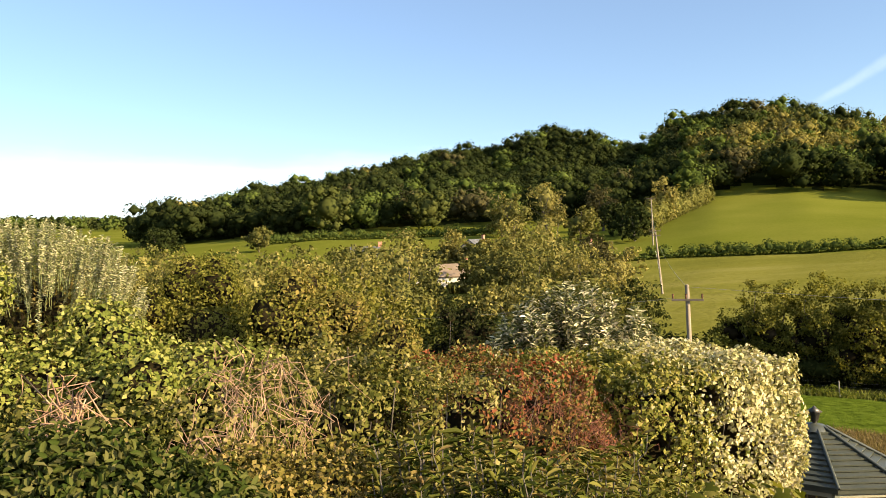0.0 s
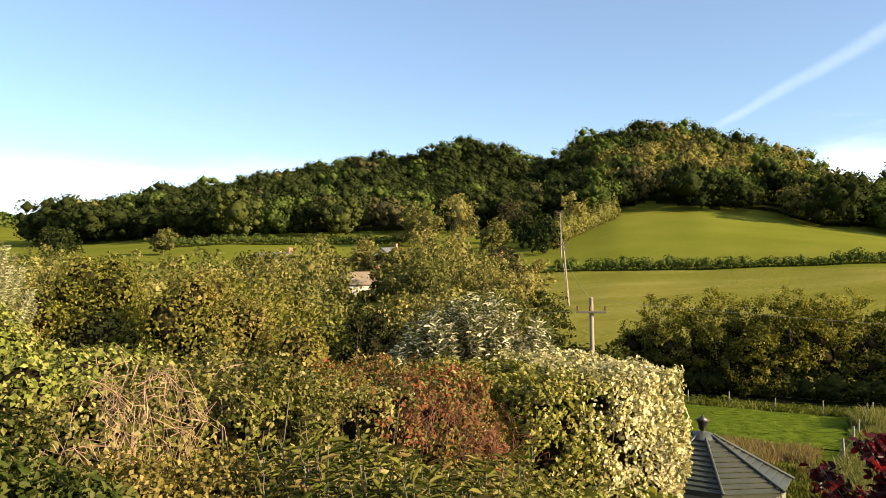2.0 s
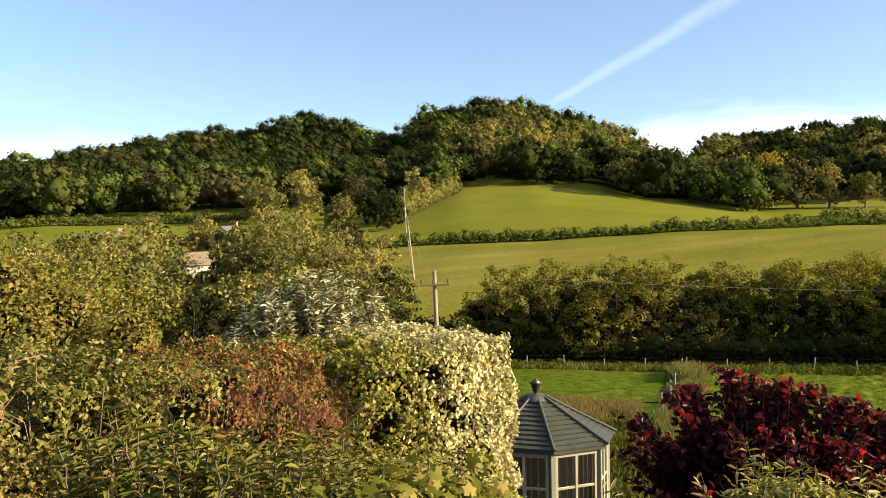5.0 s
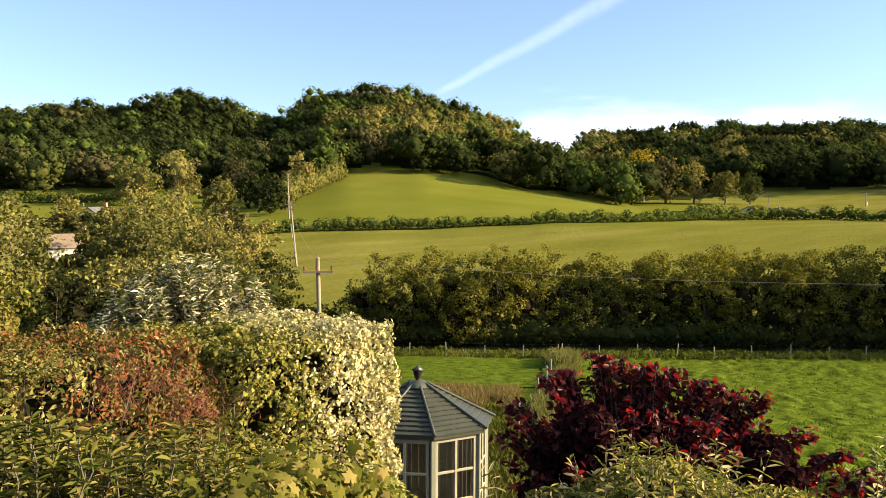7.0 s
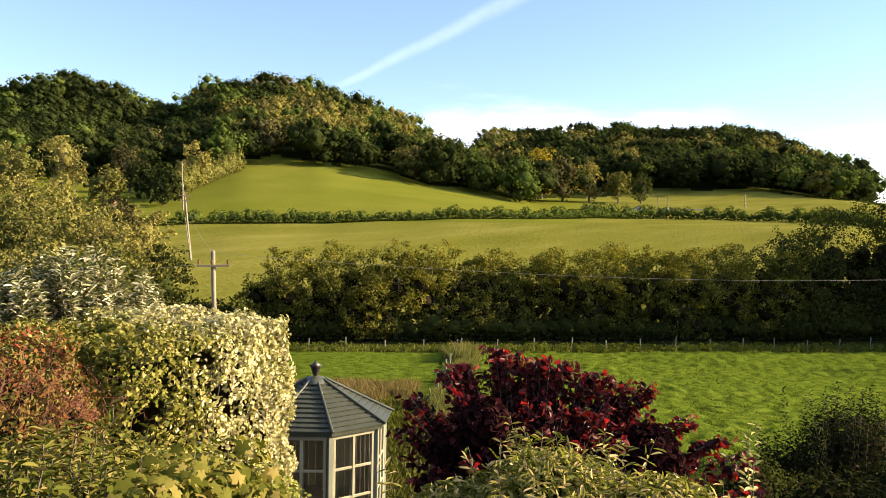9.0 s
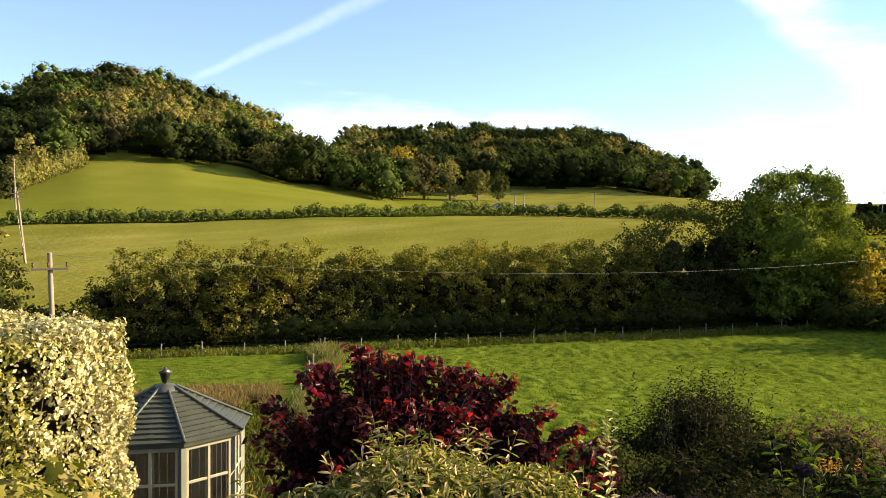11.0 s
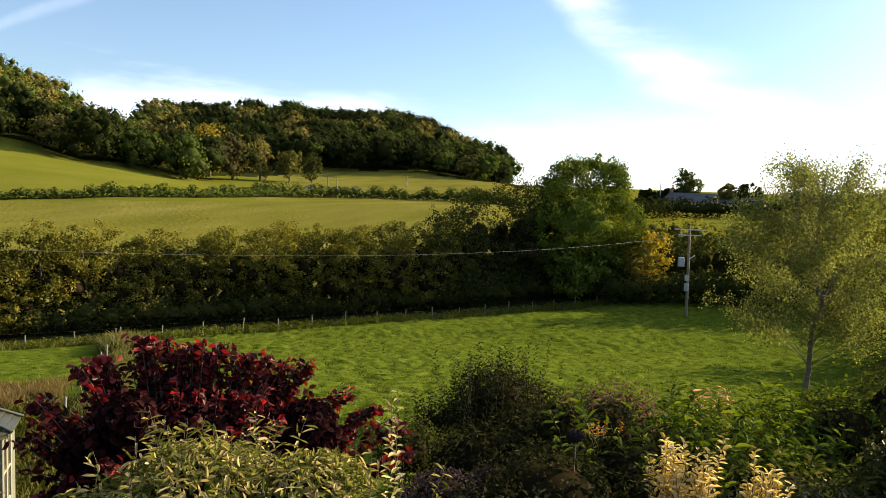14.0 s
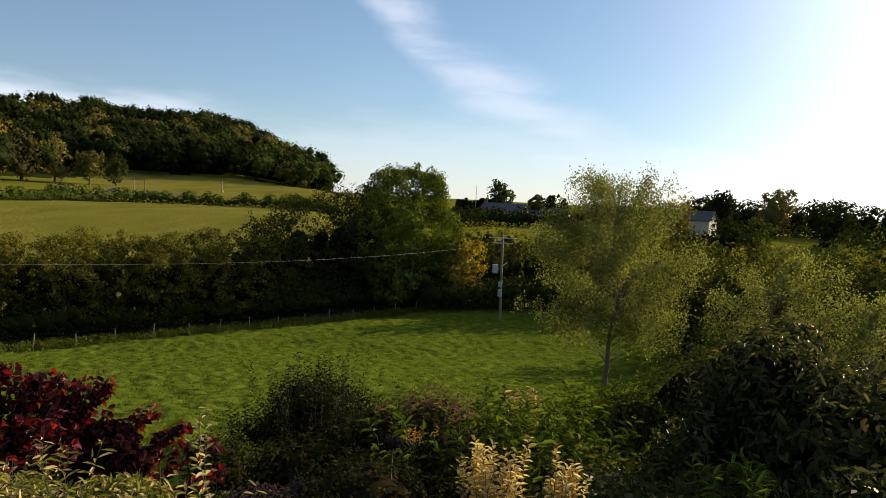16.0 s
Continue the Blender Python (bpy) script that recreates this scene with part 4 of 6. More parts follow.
for az, d, up, rad, m in ((93, 66, -2.0, 3.6, 1), (96.5, 64, -1.8, 3.8, 1), (100, 60, -1.6, 3.8, 0), (103, 58, -2.1, 3.8, 1), (106, 56, -1.9, 3.8, 1), (109.5, 54, -1.4, 4.0, 1), (92.6, 120, -1.1, 4.0, 1), (89.6, 125, -0.9, 3.4, 0), (98, 80, -1.5, 4.5, 0), (101.5, 78, -1.3, 4.5, 1), (105, 76, -1.2, 4.5, 0)):
    p = on_ground(az, d)
    h = d * math.tan(radians(up)) - p.z
    tree("dark leafy tree at the edge of the pasture", p, h, (rad, rad, h * 0.48), 3200, 0.33, (L_ROW, L_DARK)[m], 14, 0.32, 0.48, group="pasture edge trees")
# rising ground beyond the pasture
for az, d, h, rad, m in ((95.1, 118, 10.5, 4.4, 1), (96.6, 116, 9, 3.6, 0), (97.7, 165, 10.5, 4, 2), (91.3, 140, 9, 3, 2), (78.1, 240, 13, 3, 0), (82.2, 240, 8, 4, 1), (81.0, 235, 8, 2.5, 2),
                         (104.5, 100, 11, 5, 1), (101, 150, 7, 5, 1), (88.5, 150, 7, 4, 0), (99.5, 62, 7.0, 3.8, 1), (104, 52, 9.0, 4.0, 1), (94.2, 170, 9, 3, 1), (75.5, 230, 6, 3, 1), (76.8, 238, 6, 3, 1)):
    tree("tree on rising ground by the houses", on_ground(az, d), h, (rad, rad, h * 0.47), 1900, 0.45 * max(1.0, d / 120), L_WOOD[m], 12, 0.32, 0.5, group="hillside garden trees")

# ---- houses ----


def house(name, label, at, size, rise, turn, wall, roof, windows=3, chimney=True, storeys=1):
    """A gabled house: walls with window openings recessed, a thick roof and a chimney."""
    w, d, h = size
    root = thing(name, at, label, "house", turn=radians(turn))
    bm = bmesh.new()
    v = [bm.verts.new(p) for p in ((-w / 2, -d / 2, -1), (w / 2, -d / 2, -1), (w / 2, d / 2, -1), (-w / 2, d / 2, -1), (-w / 2, -d / 2, h), (w / 2, -d / 2, h), (w / 2, d / 2, h), (-w / 2, d / 2, h), (-w / 2, 0, h + rise), (w / 2, 0, h + rise))]
    for f in ((0, 1, 5, 4), (1, 2, 6, 9, 5), (2, 3, 7, 6), (3, 0, 4, 8, 7), (0, 3, 2, 1), (4, 5, 9, 8), (6, 7, 8, 9)):
        bm.faces.new([v[i] for i in f])
    part("wall", bm, wall, root)
    bm = bmesh.new()
    sl = math.atan2(rise, d / 2)
    ln = math.hypot(rise, d / 2) + 0.35
    for sgn in (-1, 1):
        box(bm, (w + 0.5, ln, 0.16), (0, sgn * (d / 4 + 0.1), h + rise / 2 + 0.06), Euler((-sgn * sl, 0, 0)).to_matrix())
    part("roof", bm, roof, root)
    for st in range(storeys):
        for i in range(windows):
            x = -w / 2 + w * (i + 0.5) / windows
            bm = box(bmesh.new(), (1.1, 0.12, 1.2), (x, -d / 2 - 0.03, 1.4 + st * 2.5), bevel=0.02)
            win = part("window", bm, FRAME_PALE, root)
            for q in (-0.26, 0.26):
                part("pane", box(bmesh.new(), (0.42, 0.03, 1.0), (x + q, -d / 2 - 0.10, 1.4 + st * 2.5)), DARK_INSIDE, win)
    if chimney:
        bm = box(bmesh.new(), (0.9, 0.6, 1.6), (w / 2 - 0.5, 0, h + rise + 0.4), bevel=0.03)
        box(bm, (1.05, 0.75, 0.15), (w / 2 - 0.5, 0, h + rise + 1.2))
        part("chimney", bm, BRICK, root)
    return root


house("house", "white cottage with a brown tiled roof among trees", Vector((-0.5, 131, -11.4)), (9.5, 6, 3.9), 1.9, 4, WHITE_WALL, TILE_BROWN, 4)
house("house", "stone house with a grey slate roof among trees", Vector((9.0, 200, -7.6)), (9, 7, 3.0), 2.6, 60, STONE_WALL, SLATE, 2)
house("house", "low house with a tall chimney half hidden by trees", Vector((-19, 181, -7.0)), (8, 6, 2.6), 1.6, 10, STONE_WALL, SLATE, 2)
house("house", "white gabled house half hidden by trees", Vector((31, 157, -8.2)), (7, 6, 3.0), 2.2, 75, WHITE_WALL, TILE_BROWN, 2)
house("farm_shed", "white gabled farm shed at the far field edge", Vector((228, 192, -5.2)), (10, 7, 1.8), 1.9, 42, WHITE_WALL, SLATE, 0, False)
house("farm_shed", "low grey farm shed at the far field edge", Vector((243, 184, -5.2)), (16, 7, 1.5), 1.2, -45, WHITE_WALL, SLATE, 0, False)
house("farm_shed", "small white shed by a hedge", Vector((205, 196, -4.5)), (6, 4, 1.6), 1.0, 40, WHITE_WALL, SLATE, 0, False)
house("bungalow", "long low bungalow with a slate roof on a rise", Vector((227, 46, -4.6)), (14, 8, 2.6), 2.4, 78, STONE_WALL, SLATE, 4, True)
house("bungalow", "long low bungalow with a slate roof on a rise", Vector((231, 33, -4.6)), (12, 8, 2.6), 1.6, 82, STONE_WALL, SLATE, 4, False)
house("house", "two storey house with pale gable on a rise", Vector((152, -7.0, -4.2)), (6.5, 5, 3.2), 1.7, 70, WHITE_WALL, SLATE, 3, True, 2)
house("bungalow", "long low bungalow with a slate roof on a rise", Vector((205, 12, -3.0)), (16, 8, 2.4), 1.8, 85, STONE_WALL, SLATE, 4, False)

# ---- poles and wires ----


def pole(label, top, base_z, lean, arms, turn, r=0.13, extras=False):
    """A timber pole with crossarms and insulators."""
    root = thing("utility_pole", (top[0], top[1], base_z), label, "utility pole", "utility poles", turn=radians(turn))
    h = top[2] - base_z
    V, F = tube([(lean * (1 - t), 0, h * t) for t in np.linspace(-0.06, 1, 8)], np.linspace(r * 1.15, r * 0.8, 8), 10)
    cap = tube([(0, 0, h), (0, 0, h + 0.04)], [r * 0.8, 0.01], 10)
    V, F = join([(V, F), cap])
    part("pole_shaft", mesh_np("pole_shaft", V, F, POLE_WOOD, smooth=True), parent=root)
    for dz, ln in arms:
        arm = part("crossarm", box(bmesh.new(), (ln, 0.09, 0.10), (0, -r - 0.04, h - dz), bevel=0.01), ARM_WOOD if not extras else STEEL, root)
        for q in (-0.46, -0.05, 0.46):
            V, F = tube([(q * ln, -r - 0.04, h - dz + 0.06), (q * ln, -r - 0.04, h - dz + 0.16), (q * ln, -r - 0.04, h - dz + 0.2), (q * ln, -r - 0.04, h - dz + 0.3)], [0.02, 0.06, 0.045, 0.06], 8)
            part("insulator", mesh_np("insulator", V, F, CERAMIC, smooth=True), parent=arm)
    if extras:
        tr = box(bmesh.new(), (0.62, 0.5, 0.95), (-0.62, -0.1, h - 3.6), bevel=0.06)
        tr = part("transformer", tr, STEEL, root, "grey steel transformer can")
        for q in (-0.8, -0.62, -0.44):
            V, F = tube([(q, -0.1, h - 3.12), (q, -0.1, h - 2.9), (q, -0.1, h - 2.75)], [0.035, 0.05, 0.02], 8)
            part("bushing", mesh_np("bushing", V, F, CERAMIC, smooth=True), parent=tr)
        part("bracket", box(bmesh.new(), (0.7, 0.08, 0.1), (0.35, -0.1, h - 3.1), Euler((0, radians(-35), 0)).to_matrix(), bevel=0.01), STEEL, root)
        for dz in (5.2, 6.1):
            part("cabinet", box(bmesh.new(), (0.42, 0.28, 0.55 if dz < 6 else 0.75), (0, -0.22, h - dz), bevel=0.03), STEEL, root, "small grey steel box")
    else:
        V, F = tube([(0, -r, h - 2.8), (0.75, -0.6, -0.1)], [0.012, 0.012], 5)
        part("stay_wire", mesh_np("stay_wire", V, F, STEEL), parent=root)
    return root


pole("weathered timber pole with one crossarm beside a stream hedge", (11.95, 36.5, -2.92), -10.4, 0.15, ((0.72, 1.5),), -15)
pole("leaning timber pole with two crossarms in a sheep field", (28.85, 100.8, -0.45), -8.9, 0.75, ((0.12, 1.5), (0.75, 1.3)), -12, 0.14)
pole("far timber pole against a wood", (46.1, 163.5, 6.4), -3.5, 0.2, ((0.1, 2.0),), -12, 0.15)
pole("timber pole carrying a steel transformer at the field edge", (76.4, 15.4, -3.1), ground_z(76.5, 14.8), 0.2, ((0.35, 2.9), (0.9, 2.2)), -70, 0.14, True)
for az, d, zt in ((51.2, 300, 1.2), (51.9, 300, 1.0), (57.2, 330, 3.2)):
    p = on_ground(az, d)
    pole("far timber pole by farm sheds", (p.x, p.y, zt + 1), p.z, 0.0, ((0.2, 3.0),), -50, 0.2)
mast = thing("mast", on_ground(76.3, 231), "thin grey lattice mast on a rise", "mast")
V, F = tube([(0, 0, -0.3), (0, 0, 5), (0, 0, 10.2)], [0.12, 0.1, 0.05], 6)
part("mast_shaft", mesh_np("mast_shaft", V, F, STEEL), parent=mast)
part("mast_crossbar", box(bmesh.new(), (0.9, 0.06, 0.06), (0, 0, 9.6)), STEEL, mast)


def wire(label, a, b, sag, r):
    t = np.linspace(0, 1, 40)[:, None]
    a, b = np.array(a, float), np.array(b, float)
    pts = a + (b - a) * t - np.array([0, 0, 1]) * sag * 4 * t * (1 - t)
    V, F = tube(pts, np.full(40, r), 5)
    return tagged(new("overhead_wire", mesh_np("overhead_wire", V, F, CABLE)), label, "wire", "overhead wires")


wire("pale overhead cable sagging across the stream field", (11.95, 36.4, -3.0), (76.4, 15.4, -4.0), 1.25, 0.0065)
wire("overhead cable to a pole in the sheep field", (11.95, 36.5, -3.0), (28.85, 100.8, -0.7), 0.8, 0.007)
wire("overhead cable climbing towards the wood", (28.85, 100.8, -0.5), (46.1, 163.5, 6.3), 1.0, 0.009)
wire("overhead cable crossing above garden shrubs", (11.3, 36.5, -3.55), (-24, 44, -4.6), 0.6, 0.006)

# ---- fences and grass ----


def post_mesh(h, r):
    V, F = tube([(0, 0, -0.4), (0, 0, h - 0.05), (0, 0, h)], [r, r * 0.95, r * 0.55], 7)
    return mesh_np("post", V, F, POST_WOOD)


POSTS = [post_mesh(h, 0.05) for h in (0.95, 1.05, 1.15)]


def fence(label, pts, gap, wires):
    a0 = Vector((*pts[0], ground_z(*pts[0])))
    root = thing("fence", a0, label, "fence")
    spots = []
    for a, b in zip(pts, pts[1:]):
        a, b = np.array(a), np.array(b)
        n = max(1, int(np.linalg.norm(b - a) / gap))
        for i in range(n):
            spots.append(a + (b - a) * (i / n))
    spots.append(np.array(pts[-1]))
    for i, q in enumerate(spots):
        q = q + rng.normal(size=2) * 0.06
        ob = part("post", POSTS[i % 3], parent=root)
        ob.matrix_basis = Matrix.Translation(Vector((*q, ground_z(*q))) - a0) @ Euler((rng.normal() * 0.04, rng.normal() * 0.04, rng.uniform(0, 6))).to_matrix().to_4x4()
    for w in wires:
        line = np.array([[q[0], q[1], ground_z(*q) + w] for q in spots]) - np.array(a0)
        V, F = tube(line, np.full(len(line), 0.0016), 4)
        part("wire_strand", mesh_np("wire_strand", V, F, CABLE), parent=root)
    return root


fl = [tuple(FENCE_P + FENCE_U * s) for s in (-14, 0, 30, 62)]
fence("stock fence of grey posts and wire along the stream", fl, 2.9, (0.4, 0.75, 1.05))
fence("old fence of short grey posts in long grass between two fields", [(15.2, 22.4), (20.3, 28.7), (34.5, 46.3)], 5.4, (0.4, 0.7))


def blades(spots, n_each, tall, wide, mat, name, label, spread=0.16):
    """Tufts of upright blades."""
    S = np.repeat(np.asarray(spots, float), n_each, 0)
    m = len(S)
    xy = S + rng.normal(size=(m, 2)) * spread
    z = height(xy[:, 0], xy[:, 1])
    h = tall * rng.uniform(0.5, 1.3, m)
    P = np.column_stack([xy, z - 0.02])
    lean = rng.normal(size=(m, 3)) * 0.45
    lean[:, 2] = 1.0
    tip = P + lean * h[:, None]
    side = unit(np.column_stack([rng.normal(size=(m, 2)), np.zeros(m)])) * (wide * 0.5)
    mid = P * 0.45 + tip * 0.55 + np.array([0, 0, 1]) * (h * 0.08)[:, None]
    V = np.stack([P - side, P + side, mid + side * 0.8, tip, mid - side * 0.8], 1).reshape(-1, 3)
    i = np.arange(m)[:, None] * 5
    F = np.concatenate([i + [0, 1, 2], i + [0, 2, 4], i + [4, 2, 3]], 1).reshape(-1, 3)
    return tagged(new(name, mesh_np(name, V, F, mat)), label, "grass", kind="stuff")


def area_spots(n, test, x0, x1, y0, y1):
    out = np.zeros((0, 2))
    while len(out) < n:
        q = np.column_stack([rng.uniform(x0, x1, n * 2), rng.uniform(y0, y1, n * 2)])
        # more tufts near the garden, fewer far off
        d = np.hypot(q[:, 0], q[:, 1])
        keep = test(q[:, 0], q[:, 1], d, np.degrees(np.arctan2(q[:, 0], q[:, 1]))) & (rng.uniform(size=len(q)) < np.clip(22 / d, 0, 1) ** 1.3)
        out = np.concatenate([out, q[keep]])
    return out[:n]


def turf(name, label, az0, az1, d0, d1, na, nd, high, test):
    """Hummocky grass a little proud of the ground."""
    D, A = np.meshgrid(np.geomspace(d0, d1, nd), np.radians(np.linspace(az0, az1, na)), indexing="ij")
    X, Y = np.sin(A) * D, np.cos(A) * D
    X, Y = X + rng.normal(size=X.shape) * 0.03, Y + rng.normal(size=X.shape) * 0.03
    Z = height(X, Y) + 0.02 + high * (0.5 + 0.3 * hummocks(X, Y, 1.0, 3) + 0.85 * hummocks(X, Y, 0.45, 4) + 0.2 * hummocks(X, Y, 3.5, 5))
    Z = np.where(test(X, Y), Z, height(X, Y) - 0.25)
    i, j = np.meshgrid(np.arange(nd - 1), np.arange(na - 1), indexing="ij")
    i, j = i.ravel(), j.ravel()
    F = np.stack([i * na + j, i * na + j + 1, (i + 1) * na + j + 1, (i + 1) * na + j], 1)
    return tagged(new(name, mesh_np(name, np.stack([X, Y, Z], -1).reshape(-1, 3), F, GRASS, smooth=True)), label, "grass", kind="stuff")


turf("pasture_turf", "hummocky green pasture turf", 35.5, 112, 15, 90, 420, 290, 0.115, lambda x, y: (past_fence(x, y) < -0.7) & (x < 78))
turf("lawn_turf", "short green turf beyond a garden", 17, 35.3, 39.5, 62, 90, 70, 0.05, lambda x, y: past_fence(x, y) < -0.7)
field = area_spots(11000, lambda x, y, d, a: (past_fence(x, y) < -0.5) & (d > 14) & (a > 36) & (a < 110), 8, 80, -30, 60)
blades(field, 4, 0.16, 0.05, L_GRASS, "field_grass", "short tufted pasture grass", 0.2)
dry = area_spots(2200, lambda x, y, d, a: (d + 2.6 * hummocks(x, y, 2.2, 8) > 32) & (d + 2.6 * hummocks(x, y, 2.2, 9) < 38) & (a > 20) & (a < 33.5), 8, 26, 22, 40)
blades(dry, 6, 0.42, 0.03, L_STRAW, "rough_grass", "long dry straw coloured grass behind a summerhouse", 0.2)
near = area_spots(3400, lambda x, y, d, a: (d > 12.5) & (d < 32) & (a > 19) & (a < 42), 4, 22, 8, 32)
blades(near, 6, 0.24, 0.05, L_ROUGH, "tall_grass", "rough green grass beside a summerhouse", 0.25)
strip = np.array([np.array((16.2, 22.3)) * (1 - t) + np.array((35.3, 46.0)) * t + rng.normal(size=2) * 0.32 for t in rng.uniform(0, 1, 1300)])
blades(strip, 6, 0.45, 0.05, L_TALL, "tall_grass", "tall yellowing grass along an old fence", 0.2)
tops = np.array([np.array((29.5, 39.5)) * (1 - t) + np.array((34.6, 45.4)) * t + rng.normal(size=2) * 0.35 for t in rng.uniform(0, 1, 260)])
blades(tops, 8, 0.9, 0.09, L_TALL, "tall_weeds", "tall pale weeds at the corner of two fields", 0.2)
bank = np.array([FENCE_P + FENCE_U * s + FENCE_N * (rng.normal() * 0.5 + 0.3) for s in rng.uniform(-14, 64, 1400)])
blades(bank, 5, 0.42, 0.06, L_WEED, "bank_weeds", "grass and weeds along a stock fence", 0.25)
edge = []
for s_ in np.arange(-14, 65, 0.42):
    q = FENCE_P + FENCE_U * (s_ + rng.uniform(-0.3, 0.3)) + FENCE_N * (rng.normal() * 0.35 - 0.1)
    r = 0.34 * rng.uniform(0.6, 1.5)
    edge.append((np.array([q[0], q[1], ground_z(*q) + r * 0.55]), np.array([r * 1.3, r * 1.2, r])))
C, N = shell(edge, 3000, 0.1)
V, F, B = sprays(C, N, 0.16, 10, 0.13, 0.075)
tagged(new("nettle_bank", mesh_np("nettle_bank", V, F, L_NETTLE)), "dark green nettles and brambles along a stock fence", "weeds", kind="stuff")

# ---- summerhouse ----


def summerhouse(cx, cy, eave_z, base_z, R, squash, first):
    """An eight-sided timber summerhouse: boarded roof, hips, finial, posts and glazed sides."""
    root = thing("summerhouse", (cx, cy, base_z), "sage green eight-sided timber summerhouse with a boarded roof", "summerhouse")
    view = math.atan2(cx, cy)                                      # the way from the terrace
    right, ahead = Vector((math.cos(view), -math.sin(view), 0)), Vector((math.sin(view), math.cos(view), 0))

    def corner(k, r, z):
        a = radians(first + 45 * k)
        return right * (math.cos(a) * r) + ahead * (math.sin(a) * r * squash) + Vector((0, 0, z - base_z))

    apex_z, rin = eave_z + 0.64, 0.16
    rows = 11
    for k in range(8):
        facet = None
        for i in range(rows):                                     # lapped boards
            f0, f1 = i / rows, (i + 1) / rows
            r0, r1 = R + (rin - R) * f0, R + (rin - R) * f1
            z0, z1 = eave_z + (apex_z - eave_z) * f0, eave_z + (apex_z - eave_z) * f1
            bm = bmesh.new()
            a, b, c, d = corner(k, r0, z0 + 0.036), corner(k + 1, r0, z0 + 0.036), corner(k + 1, r1, z1 + 0.006), corner(k, r1, z1 + 0.006)
            dn = Vector((0, 0, -0.022))
            vs = [bm.verts.new(p) for p in (a, b, c, d, a + dn, b + dn, c + dn, d + dn)]
            for q in ((0, 1, 2, 3), (7, 6, 5, 4), (0, 4, 5, 1), (1, 5, 6, 2), (2, 6, 7, 3), (3, 7, 4, 0)):
                bm.faces.new([vs[j] for j in q])
            bmesh.ops.recalc_face_normals(bm, faces=bm.faces)
            if facet is None:
                facet = part("roof_panel", bm, ROOF_GREEN, root)
            else:
                part("roof_board", bm, ROOF_GREEN, facet)
        V, F = tube([corner(k, R + 0.03, eave_z + 0.035), corner(k, (R + rin) / 2, (eave_z + apex_z) / 2 + 0.04), corner(k, rin, apex_z + 0.04)], [0.024, 0.024, 0.022], 6)
        part("hip_trim", mesh_np("hip_trim", V, F, ROOF_GREEN, smooth=True), parent=root)
        a, b = corner(k, R - 0.05, eave_z - 0.02), corner(k + 1, R - 0.05, eave_z - 0.02)
        mid, along = (a + b) / 2, (b - a)
        turn = Euler((0, 0, math.atan2(along.y, along.x))).to_matrix()
        part("fascia", box(bmesh.new(), (along.length, 0.03, 0.07), mid, turn), ROOF_GREEN, root)
        # wall under each eave
        rw = R - 0.15
        a, b = corner(k, rw, eave_z - 0.05), corner(k + 1, rw, eave_z - 0.05)
        mid, along = (a + b) / 2, (b - a)
        w, hh = along.length, eave_z - 0.05 - base_z
        turn = Euler((0, 0, math.atan2(along.y, along.x))).to_matrix()
        part("corner_post", box(bmesh.new(), (0.085, 0.085, hh), a - Vector((0, 0, hh / 2)), turn, 0.008), FRAME_GREEN, root)
        if k in (2, 3, 4, 5):                                                 # boarded far sides, added to darken the view through the glass
            for j in range(7):
                q = a.lerp(b, (j + 0.5) / 7) - Vector((0, 0, hh / 2))
                part("wall_board", box(bmesh.new(), (w / 7 - 0.012, 0.022, hh), q, turn, 0.003), DARK_INSIDE, root)
            continue
        win = part("window_frame", box(bmesh.new(), (w - 0.085, 0.05, 0.07), mid - Vector((0, 0, 0.05)), turn, 0.006), FRAME_PALE, root)
        low = 0.62
        part("sill", box(bmesh.new(), (w - 0.085, 0.07, 0.06), mid - Vector((0, 0, hh - low)), turn, 0.006), FRAME_PALE, win)
        gh = hh - low - 0.08
        for f in (0.085, 0.5, 0.915):
            part("mullion", box(bmesh.new(), (0.045, 0.045, gh), a.lerp(b, f) - Vector((0, 0, 0.08 + gh / 2)), turn, 0.005), FRAME_PALE, win)
        for f in (0.34, 0.67):
            part("glazing_bar", box(bmesh.new(), (w - 0.17, 0.035, 0.04), mid - Vector((0, 0, 0.08 + gh * f)), turn, 0.004), FRAME_PALE, win)
        pane = part("pane", box(bmesh.new(), (w - 0.15, 0.006, gh), mid - Vector((0, 0, 0.08 + gh / 2)), turn), GLASS, win)
        pane.visible_shadow = False
        part("lower_panel", box(bmesh.new(), (w - 0.085, 0.03, low - 0.03), mid - Vector((0, 0, hh - (low - 0.03) / 2)), turn, 0.004), FRAME_GREEN, root)
    bm = bmesh.new()
    bm.faces.new([bm.verts.new(corner(k, R - 0.1, base_z + 0.06)) for k in range(8)])
    ex = bmesh.ops.extrude_face_region(bm, geom=bm.faces[:])
    bmesh.ops.translate(bm, verts=[v for v in ex["geom"] if isinstance(v, bmesh.types.BMVert)], vec=(0, 0, -0.2))
    part("floor_deck", bm, DARK_INSIDE, root)
    bm = box(bmesh.new(), (0.5, 1.2, 0.05), (0.1, 0.1, 0.75), bevel=0.01)
    part("bench", bm, DARK_INSIDE, root)
    # cap and lantern-shaped finial
    top = apex_z - base_z
    V, F = tube([(0, 0, top - 0.02), (0, 0, top + 0.05), (0, 0, top + 0.08)], [0.2, 0.15, 0.03], 12)
    part("roof_cap", mesh_np("roof_cap", V, F, ROOF_GREEN), parent=root)
    V, F = tube([(0, 0, top + 0.03), (0, 0, top + 0.09), (0, 0, top + 0.11), (0, 0, top + 0.25), (0, 0, top + 0.255), (0, 0, top + 0.31), (0, 0, top + 0.34)],
                [0.035, 0.03, 0.055, 0.09, 0.12, 0.03, 0.012], 8)
